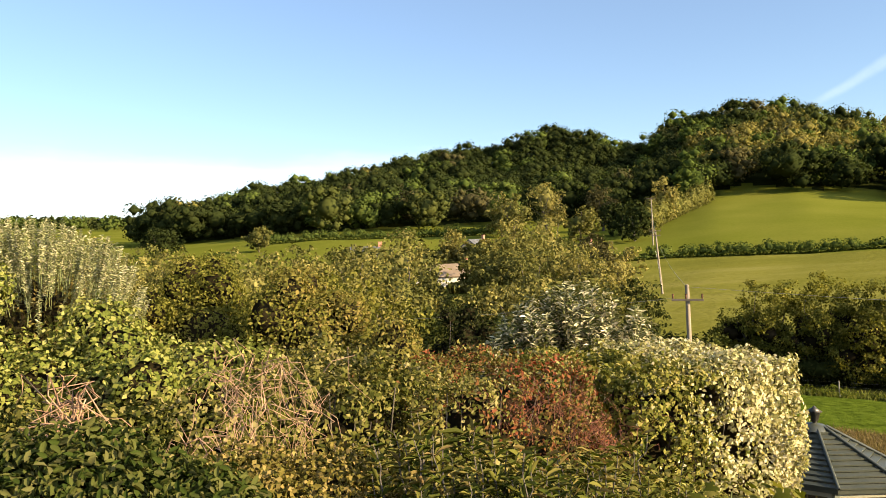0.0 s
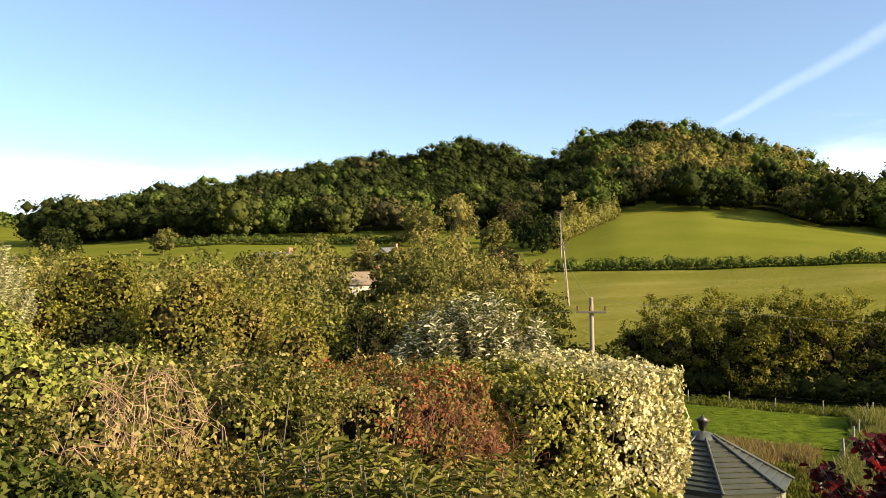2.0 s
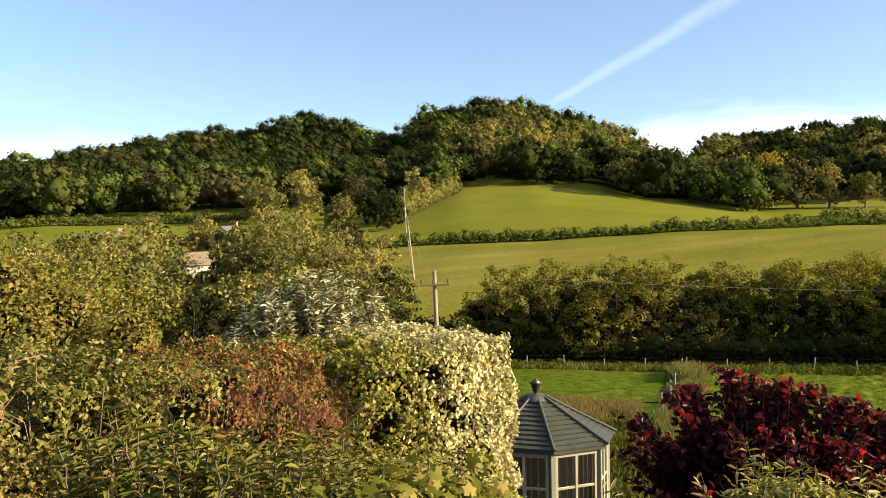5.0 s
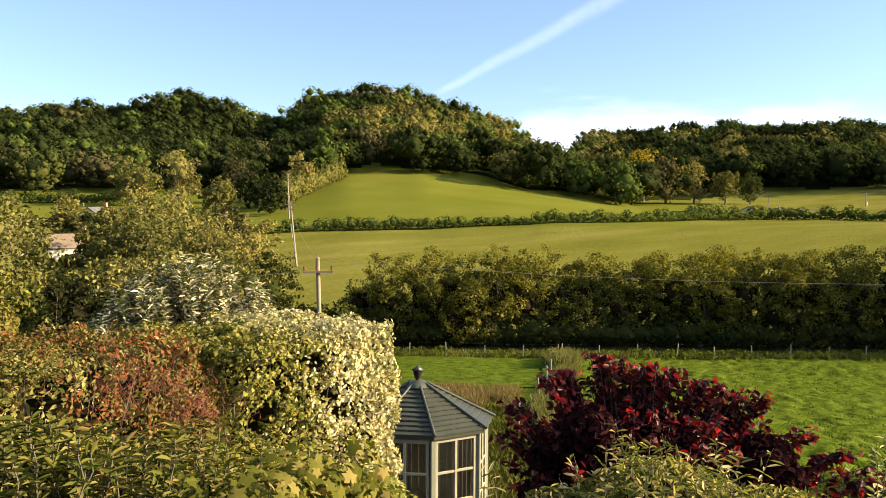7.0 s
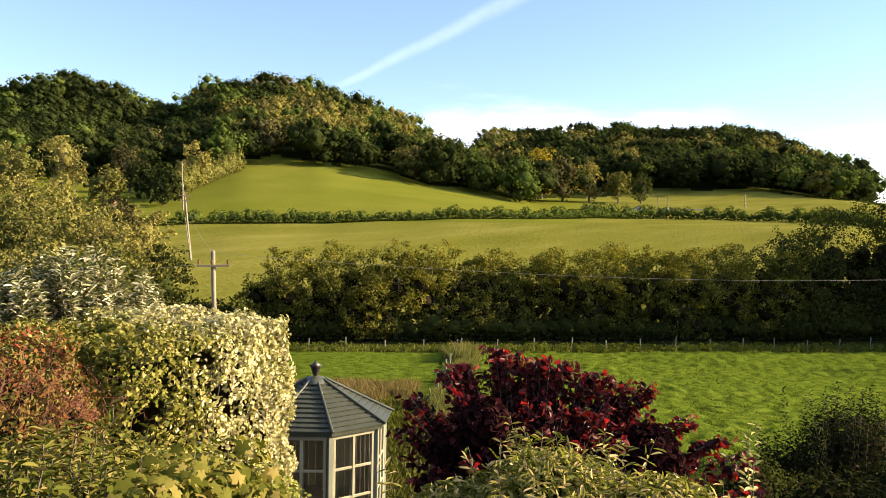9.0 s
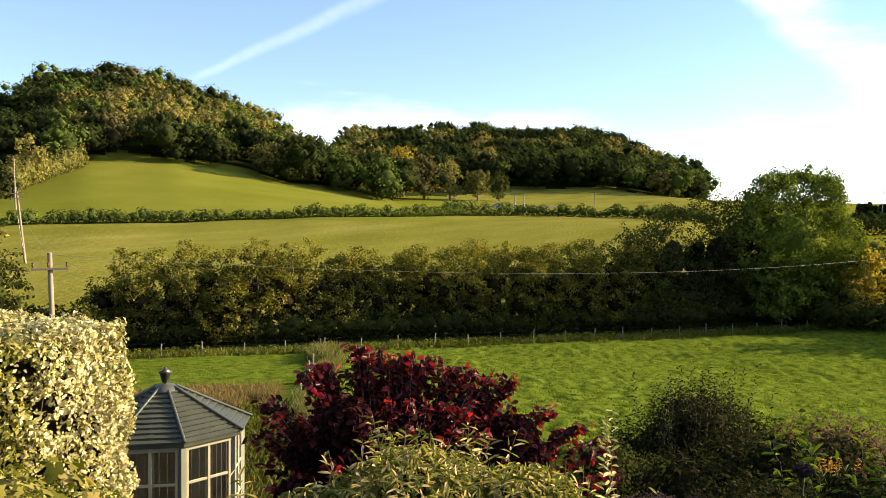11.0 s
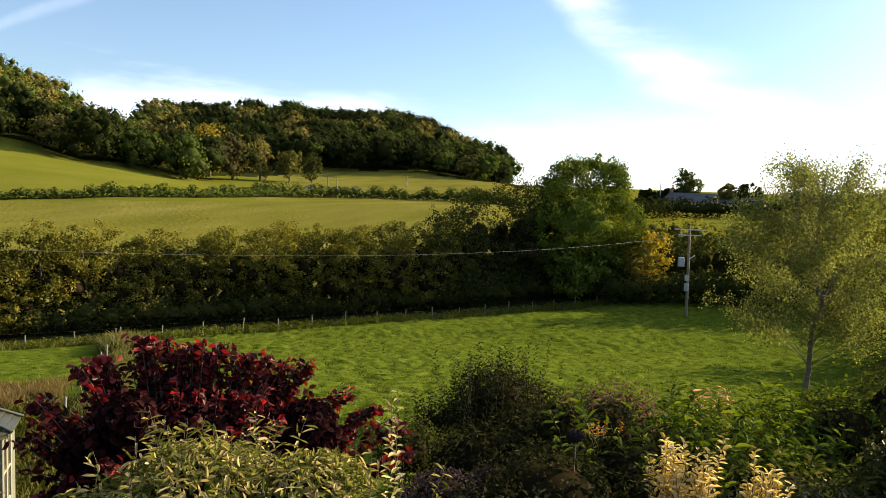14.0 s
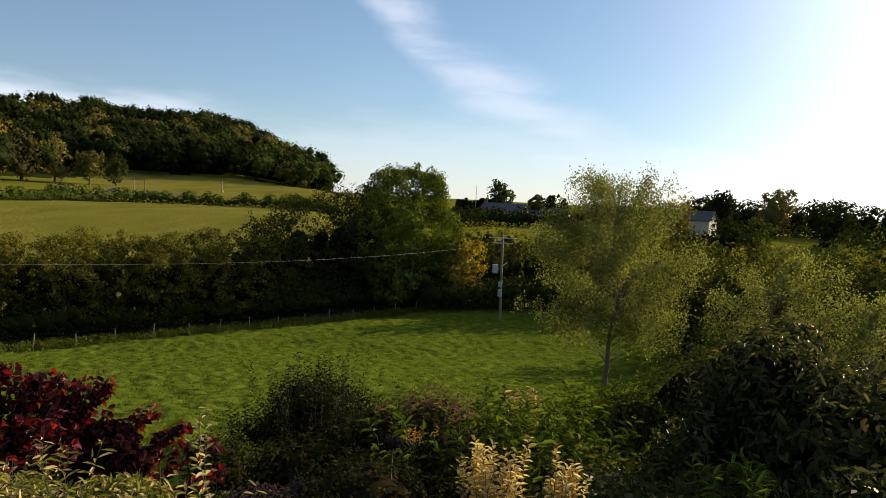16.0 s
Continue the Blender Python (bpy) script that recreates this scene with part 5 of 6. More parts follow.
    part("finial", mesh_np("finial", V, F, DARK_METAL), parent=root, label="dark lantern-shaped metal finial")
    return root


summerhouse(5.59, 11.28, -3.79, -6.05, 1.36, 0.70, -78)

# ---- garden shrubs and hedges ----


def shrub(label, base, blobs, n, L, W, mat, near=True, droop=0.2, spread=0.7, stems=8, stem_mat=BARK, name="shrub", category="shrub", fill=0.2, depth=0.16, group="", inner=0.62):
    """A shrub: stems from its foot and leaves over uneven forms (world centres and radii)."""
    b = np.array(base, float)
    root = thing(name, base, label, category, group)
    bl = [(np.array(c, float) - b, np.broadcast_to(np.array(r, float), 3)) for c, r in blobs]
    if stems:
        arrays = []
        for _ in range(stems):
            c, r = bl[rng.integers(len(bl))]
            tip = c + unit(rng.normal(size=3)) * r * rng.uniform(0.3, 0.85)
            foot_at = np.array([tip[0] * 0.3 + rng.normal() * 0.08, tip[1] * 0.3 + rng.normal() * 0.08, -0.05])
            ln = np.linalg.norm(tip - foot_at)
            arrays.append(tube(bent(foot_at, tip, ln * 0.04, 6), np.linspace(0.006 + ln * 0.008, 0.003, 6), 5))
        V, F = join(arrays)
        part("branchwork", mesh_np("branchwork", V, F, stem_mat, smooth=True), parent=root)
    V, F = foliage(bl, n, L, W, near, droop, spread, depth, fill)
    part("foliage", mesh_np("foliage", V, F, mat), parent=root)
    # near-black cores paint the shade seen between the leaves
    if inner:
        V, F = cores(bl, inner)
        part("inner_core", mesh_np("inner_core", V, F, L_INNER_SHADE), parent=root)
    return root


def clipped(label, a, b, depth_m, top, bottom, n, L, W, mat, bulge=0.12, lump=0.07, name="hedge", blend=None, twig=60, gap=-0.35, crisp=16.0):
    """A clipped hedge along a-b (front line on the plan), its top and sides softly rounded and uneven."""
    a, b = np.array(a, float), np.array(b, float)
    u = (b - a) / np.linalg.norm(b - a)
    v = np.array([-u[1], u[0]])
    ln = np.linalg.norm(b - a)
    hh = top - bottom
    base = np.array([*(a + b) / 2 + v * depth_m / 2, bottom])
    root = thing(name, base, label, "hedge")
    half = np.array([ln / 2, depth_m / 2, hh / 2])
    # points on a rounded box
    ar = np.array([half[1] * half[2], half[1] * half[2], half[0] * half[2], half[0] * half[2] * 0.3, half[0] * half[1]])
    m = n
    face = rng.choice(5, m, p=ar / ar.sum())
    q = rng.uniform(-1, 1, (m, 3))
    q[face == 0, 0], q[face == 1, 0], q[face == 2, 1], q[face == 3, 1], q[face == 4, 2] = -1, 1, -1, 1, 1
    pn = crisp
    nrm = (np.abs(q) ** pn).sum(1, keepdims=True) ** (1 / pn)
    s = q / np.maximum(nrm, 1)
    N = unit(np.sign(s) * np.abs(s) ** (pn - 1) / half)
    P = s * half
    P[:, 0] *= 1 + bulge * (1 - ((P[:, 2] / half[2] + 0.35) ** 2)).clip(0, 1) * 0.6
    wob = np.array([noise.noise(Vector(p) * 3.1) + 0.7 * noise.noise(Vector(p) * 9.0) for p in P])
    tuft = np.array([noise.noise(Vector(p) * 7.0 + Vector((5, 1, 9))) + 0.8 * noise.noise(Vector(p) * 17.0) for p in P])
    thin = gap if np.isscalar(gap) else gap(P[:, 0] / half[0], P[:, 2] / half[2])
    keep = tuft + rng.normal(size=m) * 0.12 > thin                 # tufts with dark hollows between them
    P, N, q, wob, tuft, m = P[keep], N[keep], q[keep], wob[keep], tuft[keep], int(keep.sum())
    P = P + N * (wob[:, None] * lump * 1.5 + tuft[:, None] * 0.05 - np.abs(rng.normal(size=(m, 1))) * 0.045)
    Nn = unit(N + rng.normal(size=(m, 3)) * 0.75)
    A = unit(rng.normal(size=(m, 3)) + N * 0.6 + np.array([0, 0, 0.25]))
    sc = rng.uniform(0.65, 1.3, m)
    V, F = leaf_arrays(P, Nn, A, L * sc, W * sc, False)
    idx = None if blend is None else (rng.uniform(size=m) < blend(P[:, 0] / half[0], P[:, 2] / half[2], wob)).astype(int)
    R3 = np.array([[u[0], v[0], 0], [u[1], v[1], 0], [0, 0, 1]])
    V = V @ R3.T + np.array([0, 0, hh / 2])
    part("foliage", mesh_np("foliage", V, F, mat, idx), parent=root)
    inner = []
    for i in range(9):                                             # dark cores whose colour stands for the hedge's inner shade
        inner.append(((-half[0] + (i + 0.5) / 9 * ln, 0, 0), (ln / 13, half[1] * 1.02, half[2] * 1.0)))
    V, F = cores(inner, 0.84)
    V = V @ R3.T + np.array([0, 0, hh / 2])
    part("inner_core", mesh_np("inner_core", V, F, L_INNER_SHADE), parent=root)
    arrays = []
    for _ in range(twig):
        e = rng.uniform(-1, 1, 3) * half * 0.92
        e[2] = half[2] * rng.uniform(0.2, 0.98)
        st = np.array([e[0] * 0.85, 0, -half[2]])
        arrays.append(tube(bent(st, e, 0.05, 5), np.linspace(0.012, 0.003, 5), 4))
    V, F = join(arrays)
    V = V @ R3.T + np.array([0, 0, hh / 2])
    part("branchwork", mesh_np("branches", V, F, BARK, smooth=True), parent=root)
    return root


def gold_blend(x, z, wob):
    return np.clip(0.06 + (x + 0.38) * 1.25 + wob * 0.5, 0.04, 0.97)


def red_blend(x, z, wob):
    return np.clip((x + 0.25 + wob * 0.9) * 1.6, 0.04, 0.72) * np.clip(1.6 - np.abs(z - 0.55 + x * 0.3) * 1.6, 0.1, 1)


clipped("clipped hedge of cream and gold variegated privet", (1.07, 4.29), (2.36, 4.88), 1.25, -0.89, -3.0, 62000, 0.034, 0.022, [L_PRIVET, L_GOLD], 0.1, 0.035, blend=gold_blend, crisp=36.0, gap=lambda x, z: np.interp(x, [-1, -0.3, 0.4, 1], [-0.2, -0.3, -0.62, -0.85]))
clipped("hedge section of red brown and green autumn leaves", (-0.05, 3.25), (0.94, 4.14), 1.1, -0.74, -2.8, 42000, 0.027, 0.015, [L_GREENH, L_RED], 0.02, 0.06, blend=red_blend, gap=-0.3)
clipped("overgrown hedge of mixed green and yellowing leaves", (-1.35, 2.25), (-0.02, 3.25), 1.0, -0.58, -2.5, 50000, 0.028, 0.018, L_GREENH, 0.02, 0.08, gap=-0.25)
bank_blobs = []
for c, r in (((-1.75, 3.2, -0.8), (0.75, 0.6, 0.62)), ((-1.35, 3.1, -0.75), (0.45, 0.5, 0.45)), ((-2.3, 3.0, -0.7), (0.8, 0.6, 0.65)), ((-1.6, 2.6, -1.2), (0.7, 0.45, 0.7)), ((-1.05, 3.3, -0.85), (0.3, 0.35, 0.4))):
    bank_blobs += lobes(c, r, 14, 0.17)
shrub("tall bank of bramble and mixed green shrubs", (-1.75, 3.2, -2.6), bank_blobs, 52000, 0.024, 0.017, L_BRAMBLE, near=False, name="bramble_bank", depth=0.2, inner=0.72)


def dry_stems(label, centre, n, ln, mat, upright=0.3, name="dead_stems", r=0.006, spread=0.35, way=None):
    """A tangle of dry stems."""
    c = np.array(centre, float)
    root = thing(name, centre, label, "dead stems")
    for _ in range(n):
        s = rng.normal(size=3) * np.array([spread, spread * 0.6, 0.05])
        d = unit(rng.normal(size=3) * np.array([1, 1, 0.25]) + np.array([0, 0, upright]) + (np.array(way) if way is not None else 0))
        p = bent(s, s + d * ln * rng.uniform(0.5, 1.2), 0.03, 6)
        p[:, 2] += np.sin(np.linspace(0, np.pi, 6)) * ln * 0.3 - np.linspace(0, 1, 6) ** 2 * ln * 0.5
        V, F = tube(p, np.linspace(r, r * 0.4, 6), 5)
        part("dry_stem", mesh_np("dry_stem", V, F, mat, smooth=True), parent=root)
    return root


dry_stems("tangle of dry pinkish stems on an overgrown hedge", (-0.62, 2.36, -0.50), 42, 0.17, STEM_PINK, 0.0, spread=0.09, r=0.0016, way=(0.9, -0.2, -0.1))
dry_stems("dry stems drooping down the face of a hedge", (-0.55, 2.3, -0.56), 30, 0.15, STEM_PINK, -1.3, spread=0.10, r=0.0014, way=(0.5, -0.3, 0))
dry_stems("pruned pinkish brown stubs in a bramble bank", (-1.14, 2.2, -0.58), 34, 0.15, STEM_PINK, 1.6, r=0.0028, spread=0.05)
dry_stems("tangle of dry pinkish stems on an overgrown hedge", (-0.86, 2.2, -0.64), 34, 0.14, STEM_PINK, -0.6, spread=0.12, r=0.0015)
dry_stems("thin red stems on the face of an autumn hedge", (0.46, 3.68, -0.92), 120, 0.11, STEM_RED, 1.2, spread=0.19, r=0.0012, way=(0.1, -0.25, 0))
dry_stems("thin red stems on the face of an autumn hedge", (0.74, 3.88, -1.12), 90, 0.11, STEM_RED, 1.0, spread=0.14, r=0.0012, way=(0.1, -0.25, 0))
shrub("low dark green leafy shrub", (-0.9, 1.75, -1.9), [((-0.9, 1.75, -0.72), (0.36, 0.25, 0.30)), ((-0.62, 1.75, -0.80), (0.25, 0.22, 0.28)), ((-1.2, 1.7, -0.72), (0.3, 0.3, 0.3))], 17000, 0.028, 0.013, L_LOW, spread=0.9, depth=0.25)
shrub("ivy clump with yellow green flower heads", (-0.5, 2.0, -2.0), [((-0.55, 2.0, -0.78), (0.2, 0.2, 0.24)), ((-0.35, 2.1, -0.85), (0.2, 0.2, 0.28)), ((-0.65, 2.05, -0.95), (0.25, 0.2, 0.3)), ((-0.2, 2.15, -0.95), (0.2, 0.2, 0.25))], 17000, 0.016, 0.012, L_IVY, near=False, spread=1.2, depth=0.28)


def shoots(label, spots, high, leaves, L, W, mat, name="shoot_shrub", lean=0.15, up=0.55, stem=BARK, category="shrub", size_grow=0.0, pair=False):
    """Upright shoots with leaves set in whorls up each stem. spots: foot points (x, y, z of the tip)."""
    c = np.mean(np.array(spots, float), 0)
    base = np.array([c[0], c[1], c[2] - high])
    root = thing(name, base, label, category)
    st, P, N, A, S = [], [], [], [], []
    for x, y, zt in spots:
        tip = np.array([x, y, zt]) - base
        foot = np.array([tip[0] * 0.8 + rng.normal() * lean * high * 0.3, tip[1] * 0.8 + rng.normal() * lean * high * 0.3, tip[2] - high])
        p = bent(foot, tip, high * 0.03, 8)
        st.append(tube(p, np.linspace(0.004, 0.0015, 8), 5))
        d = unit(tip - foot)
        for i in range(leaves):
            f = 0.25 + 0.75 * (i + rng.uniform(-0.3, 0.3)) / leaves
            f = min(1.0, max(0.0, f))
            q = foot + (tip - foot) * f
            a = i * 2.4 + rng.uniform(-0.4, 0.4) if not pair else (i % 2) * math.pi + (i // 2) * 1.57 + rng.uniform(-0.2, 0.2)
            out = np.array([math.cos(a), math.sin(a), 0.0])
            ax = unit(out + d * up * (0.4 + f) + rng.normal(size=3) * 0.28)
            s = rng.uniform(0.75, 1.2) * (1 - size_grow * f)
            P.append(q + ax * L * s * 0.5)
            A.append(ax)
            N.append(unit(d - out * 0.35 + rng.normal(size=3) * 0.35))
            S.append(s)
    V, F = join(st)
    part("branchwork", mesh_np("branchwork", V, F, stem, smooth=True), parent=root)
    S = np.array(S)
    V, F = leaf_arrays(np.array(P), np.array(N), np.array(A), L * S, W * S, True, 0.18)
    part("foliage", mesh_np("foliage", V, F, mat), parent=root)
    return root


def around(c, spread, n, zvar=0.1):
    return [(c[0] + rng.normal() * spread[0], c[1] + rng.normal() * spread[1], c[2] + rng.uniform(-zvar, zvar * 0.4)) for _ in range(n)]


shoots("evergreen shrub with upright leafy shoots", around((0.12, 2.02, -0.60), (0.2, 0.1), 76, 0.22), 0.4, 32, 0.046, 0.014, L_GLOSSY, up=0.9)
shoots("evergreen shrub with upright leafy shoots", around((0.42, 2.35, -0.80), (0.18, 0.15), 66, 0.18), 0.4, 32, 0.046, 0.014, L_GLOSSY, up=0.9)
shoots("young shrub with pinkish leaf tips", around((-0.06, 2.08, -0.56), (0.02, 0.02), 3, 0.03), 0.4, 14, 0.07, 0.024, L_GLOSSY)
shrub("mass of low mixed garden foliage", (0.3, 2.7, -2.4), [((0.0, 2.6, -1.05), (0.45, 0.35, 0.35)), ((0.55, 3.0, -1.25), (0.5, 0.4, 0.35)), ((0.95, 3.3, -1.5), (0.5, 0.4, 0.35)), ((0.5, 2.4, -1.15), (0.4, 0.3, 0.3)), ((-0.3, 2.5, -1.15), (0.35, 0.3, 0.3))], 20000, 0.028, 0.018, L_GREENH, near=False, depth=0.25)
shrub("dense foliage filling the foot of a hedge", (1.5, 3.7, -2.9), [((1.1, 3.6, -1.75), (0.5, 0.4, 0.5)), ((1.65, 3.9, -2.05), (0.45, 0.4, 0.5))], 12000, 0.036, 0.022, L_BRAMBLE, near=False, depth=0.25)
plume_at = []
for _ in range(340):
    az, d = rng.uniform(-36, -21.8), rng.uniform(12.6, 15.5)
    p = polar(az, d)
    plume_at.append((p.x, p.y, d * math.tan(radians(np.interp(az, [-36, -28, -25.5, -23.8, -22.8, -21.8], [2.0, 1.5, 0.6, -0.2, -1.6, -3.6]))) - abs(rng.normal()) * 0.45 + 0.1))
shoots("pale shrub gone to seed with upright plumes", plume_at, 0.9, 64, 0.065, 0.028, L_PALE, up=1.1, stem=STEM_GREEN, name="buddleia")
shrub("leafy body of a pale seeding shrub", (-7.4, 14.3, -6.2), [((-7.9, 14.0, -1.3), (1.7, 1.2, 1.1)), ((-6.3, 13.9, -1.9), (0.9, 0.9, 1.0)), ((-9.8, 13.5, -0.9), (1.6, 1.2, 1.0)), ((-7.6, 14.0, -3.4), (2.4, 1.4, 2.2))], 12000, 0.11, 0.034, L_IVY, near=False, droop=-1.6, spread=0.6, depth=0.22)
for c, r, lab in (((-3.6, 14.2, -2.2), (1.6, 1.2, 1.1), 1), ((-2.5, 13.8, -1.75), (1.2, 1.0, 1.05), 0), ((-4.9, 15.0, -1.9), (1.3, 1.1, 1.2), 1), ((-1.3, 13.7, -2.65), (1.15, 1.0, 1.05), 0), ((-0.5, 14.0, -3.0), (0.85, 0.9, 1.0), 0), ((-5.6, 17.0, -1.7), (1.5, 1.3, 1.2), 1)):
    b = (c[0], c[1], ground_z(c[0], c[1]))
    bl = lobes(c, r, 9, max(r) * 0.38)
    bl.append((np.array([c[0], c[1], c[2] - r[2] * 1.3]), np.array([r[0], r[1], r[2] * 1.2])))
    shrub("large shrub with leaves turning ochre and brown", b, bl, 8000, 0.08, 0.04, L_AUTUMN if lab == 0 else L_ROW, near=False, group="autumn shrubs")
# mounds added as dark fill for the shaded hollow
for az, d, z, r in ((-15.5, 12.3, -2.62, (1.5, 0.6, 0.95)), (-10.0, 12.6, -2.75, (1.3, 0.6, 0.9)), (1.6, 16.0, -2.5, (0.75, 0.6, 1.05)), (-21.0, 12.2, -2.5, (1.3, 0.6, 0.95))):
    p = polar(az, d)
    shrub("near-black leafy mound standing in for shade behind a hedge", (p.x, p.y, ground_z(p.x, p.y)), lobes((p.x, p.y, z), r, 8, 0.35) + [((p.x, p.y, z - r[2]), r)], 3600, 0.085, 0.04, L_SHADE, near=False, group="dark shrubs")
silver = []
for _ in range(230):
    u = rng.uniform(-1, 1)
    f = math.sqrt(1 - u * u) * rng.uniform(0.55, 1.02)
    silver.append((1.36 + u * 1.02, 7.9 + rng.uniform(-0.5, 0.35), -1.62 + 1.04 * f))
shoots("rounded shrub with silvery grey leaves", silver, 0.7, 40, 0.078, 0.025, L_SILVER, up=0.6, stem=BARK, name="silver_shrub")
# dark green in place of silver, so the colour carries the inner shade
shrub("inner leaves of a silvery shrub with shade in their colour", (1.4, 8.1, -4.3), [((1.36, 8.1, -1.65), (0.85, 0.5, 0.8)), ((1.4, 8.1, -2.4), (0.95, 0.6, 0.9))], 8000, 0.07, 0.024, L_LOW, droop=-0.3, spread=0.9, stem_mat=STEM_GREEN, depth=0.2)


def vine(label, base, blobs, n, size, mat):
    """Climber with large lobed leaves: each leaf is five pointed lobes in a fan."""
    b = np.array(base, float)
    root = thing("grape_vine", base, label, "vine")
    P, N = shell([(np.array(c, float) - b, np.array(r, float)) for c, r in blobs], n, 0.2)
    m = len(P)
    Nn = unit(N + rng.normal(size=(m, 3)) * 0.5 + np.array([0.1, -0.3, 0.4]))
    A0 = rng.normal(size=(m, 3)) * 0.6 + np.array([0, 0, -0.6])
    A0 = unit(A0 - (A0 * Nn).sum(1, keepdims=True) * Nn)
    S0 = np.cross(Nn, A0)
    sz = size * rng.uniform(0.45, 1.15, m)
    rim = []
    prof = [(-165, 0.30), (-125, 0.52), (-95, 0.34), (-62, 0.62), (-32, 0.40), (0, 0.72), (32, 0.40), (62, 0.62), (95, 0.34), (125, 0.52), (165, 0.30)]
    for ang, rr in prof:
        a = radians(ang)
        rim.append(P + (A0 * math.cos(a) + S0 * math.sin(a)) * (rr * sz)[:, None] - Nn * (0.18 * rr * sz * (0.4 + rng.uniform(0, 1, m)))[:, None])
    V = np.stack([P] + rim, 1).reshape(-1, 3)
    i = np.arange(m)[:, None] * 12
    F = np.concatenate([i + [0, k, k + 1] for k in range(1, 11)], 1).reshape(-1, 3)
    part("foliage", mesh_np("foliage", V, F, mat), parent=root)
    arrays = []
    for _ in range(10):
        c, r = blobs[rng.integers(len(blobs))]
        arrays.append(tube(bent((rng.normal() * 0.1, rng.normal() * 0.1, 0), np.array(c) - b + rng.normal(size=3) * 0.1, 0.08, 7), np.linspace(0.006, 0.002, 7), 5))
    V, F = join(arrays)
    part("branchwork", mesh_np("branchwork", V, F, STEM_GREEN, smooth=True), parent=root)
    return root


vine("vine with large yellow green lobed leaves", (1.0, 2.6, -2.3), [((0.75, 2.15, -0.98), (0.22, 0.2, 0.2)), ((0.98, 2.45, -1.05), (0.3, 0.22, 0.2)), ((0.62, 1.9, -0.86), (0.14, 0.12, 0.14)), ((1.1, 2.8, -1.34), (0.26, 0.26, 0.22)), ((0.5, 2.15, -1.0), (0.25, 0.2, 0.2))], 1100, 0.052, L_VINE)
shrub("leafy climber shoots below a vine", (0.95, 2.6, -2.4), [((0.85, 2.5, -1.28), (0.5, 0.35, 0.28)), ((1.2, 3.0, -1.75), (0.4, 0.35, 0.32)), ((0.45, 2.3, -1.2), (0.4, 0.3, 0.28))], 4200, 0.045, 0.03, L_VINE)
shoots("yellowing shoots below a hedge", around((1.2, 2.9, -1.26), (0.10, 0.10), 12, 0.1), 0.4, 14, 0.05, 0.022, L_DRY, name="leafy_clump", category="perennial")

def smoke_bush(label, base, tips, L, W, mat):
    """A many-stemmed shrub: arching shoots, each clothed in leaves, with dark gaps between."""
    b = np.array(base, float)
    root = thing("smoke_bush", base, label, "shrub")
    st, P, N, A, S = [], [], [], [], []
    for tip, bare in tips:
        tip = np.array(tip, float) - b
        foot = np.array([tip[0] * 0.12, tip[1] * 0.12, 0.0]) + rng.normal(size=3) * np.array([0.12, 0.12, 0.02])
        mid = foot * 0.35 + tip * 0.65 + np.array([-tip[0] * 0.12, -tip[1] * 0.12, 0.28])
        t = np.linspace(0, 1, 9)[:, None]
        p = foot * (1 - t) ** 2 + mid * 2 * t * (1 - t) + tip * t ** 2
        st.append(tube(p, np.linspace(0.016, 0.004, 9), 5))
        k = int(120 * (1 - bare))
        for i in range(k):
            f = bare + (1 - bare) * (i + rng.uniform(0, 1)) / k
            q = foot * (1 - f) ** 2 + mid * 2 * f * (1 - f) + tip * f ** 2
            a = rng.uniform(0, 2 * math.pi)
            ax = unit(np.array([math.cos(a), math.sin(a), rng.uniform(-1.1, 0.4)]))
            s = rng.uniform(0.55, 1.15)
            P.append(q + ax * L * s * 0.6)
            A.append(ax)
            N.append(unit(np.array([0.3, -0.2, 0.5]) + rng.normal(size=3) * 0.8))
            S.append(s)
    V, F = join(st)
    part("branchwork", mesh_np("branchwork", V, F, BARK, smooth=True), parent=root)
    S = np.array(S)
    V, F = leaf_arrays(np.array(P), np.array(N), np.array(A), L * S, W * S, True, 0.12)
    part("foliage", mesh_np("foliage", V, F, mat), parent=root)
    return root


tips = []
for (x, y, z), n_ in (((5.2, 7.05, -2.12), 3), ((5.35, 6.95, -1.98), 4), ((5.9, 6.75, -1.80), 4), ((6.05, 6.6, -1.86), 5), ((6.2, 6.4, -1.94), 5), ((6.45, 6.2, -1.92), 4), ((6.65, 5.9, -2.0), 5), ((6.85, 5.6, -2.06), 4), ((7.0, 5.3, -2.16), 4),
                      ((7.05, 4.9, -2.36), 4), ((7.1, 4.5, -2.5), 4), ((7.05, 4.2, -2.62), 3), ((6.9, 4.0, -2.8), 4), ((4.85, 7.1, -2.35), 4), ((4.6, 7.0, -2.55), 4), ((5.6, 6.85, -2.05), 3)):
    for _ in range(n_):
        tips.append(((x + rng.normal() * 0.1, y + rng.normal() * 0.1, z + rng.normal() * 0.05), 0.55))
for f in np.linspace(0, 1, 28):
    x, y, z = (np.interp(f, [0, 0.35, 1], c) for c in ((5.2, 5.95, 6.95), (7.0, 6.7, 5.4), (-2.05, -1.88, -2.10)))
    tips.append(((x + rng.normal() * 0.08, y + rng.normal() * 0.08, z + rng.normal() * 0.06), 0.5))
for _ in range(150):
    a, rr = rng.uniform(0, 2 * math.pi), math.sqrt(rng.uniform(0, 1)) * 1.62
    tips.append(((5.75 + math.cos(a) * rr, 5.85 + math.sin(a) * rr, -2.16 - 0.20 * rr ** 2 + rng.uniform(-0.4, 0.02)), 0.45))
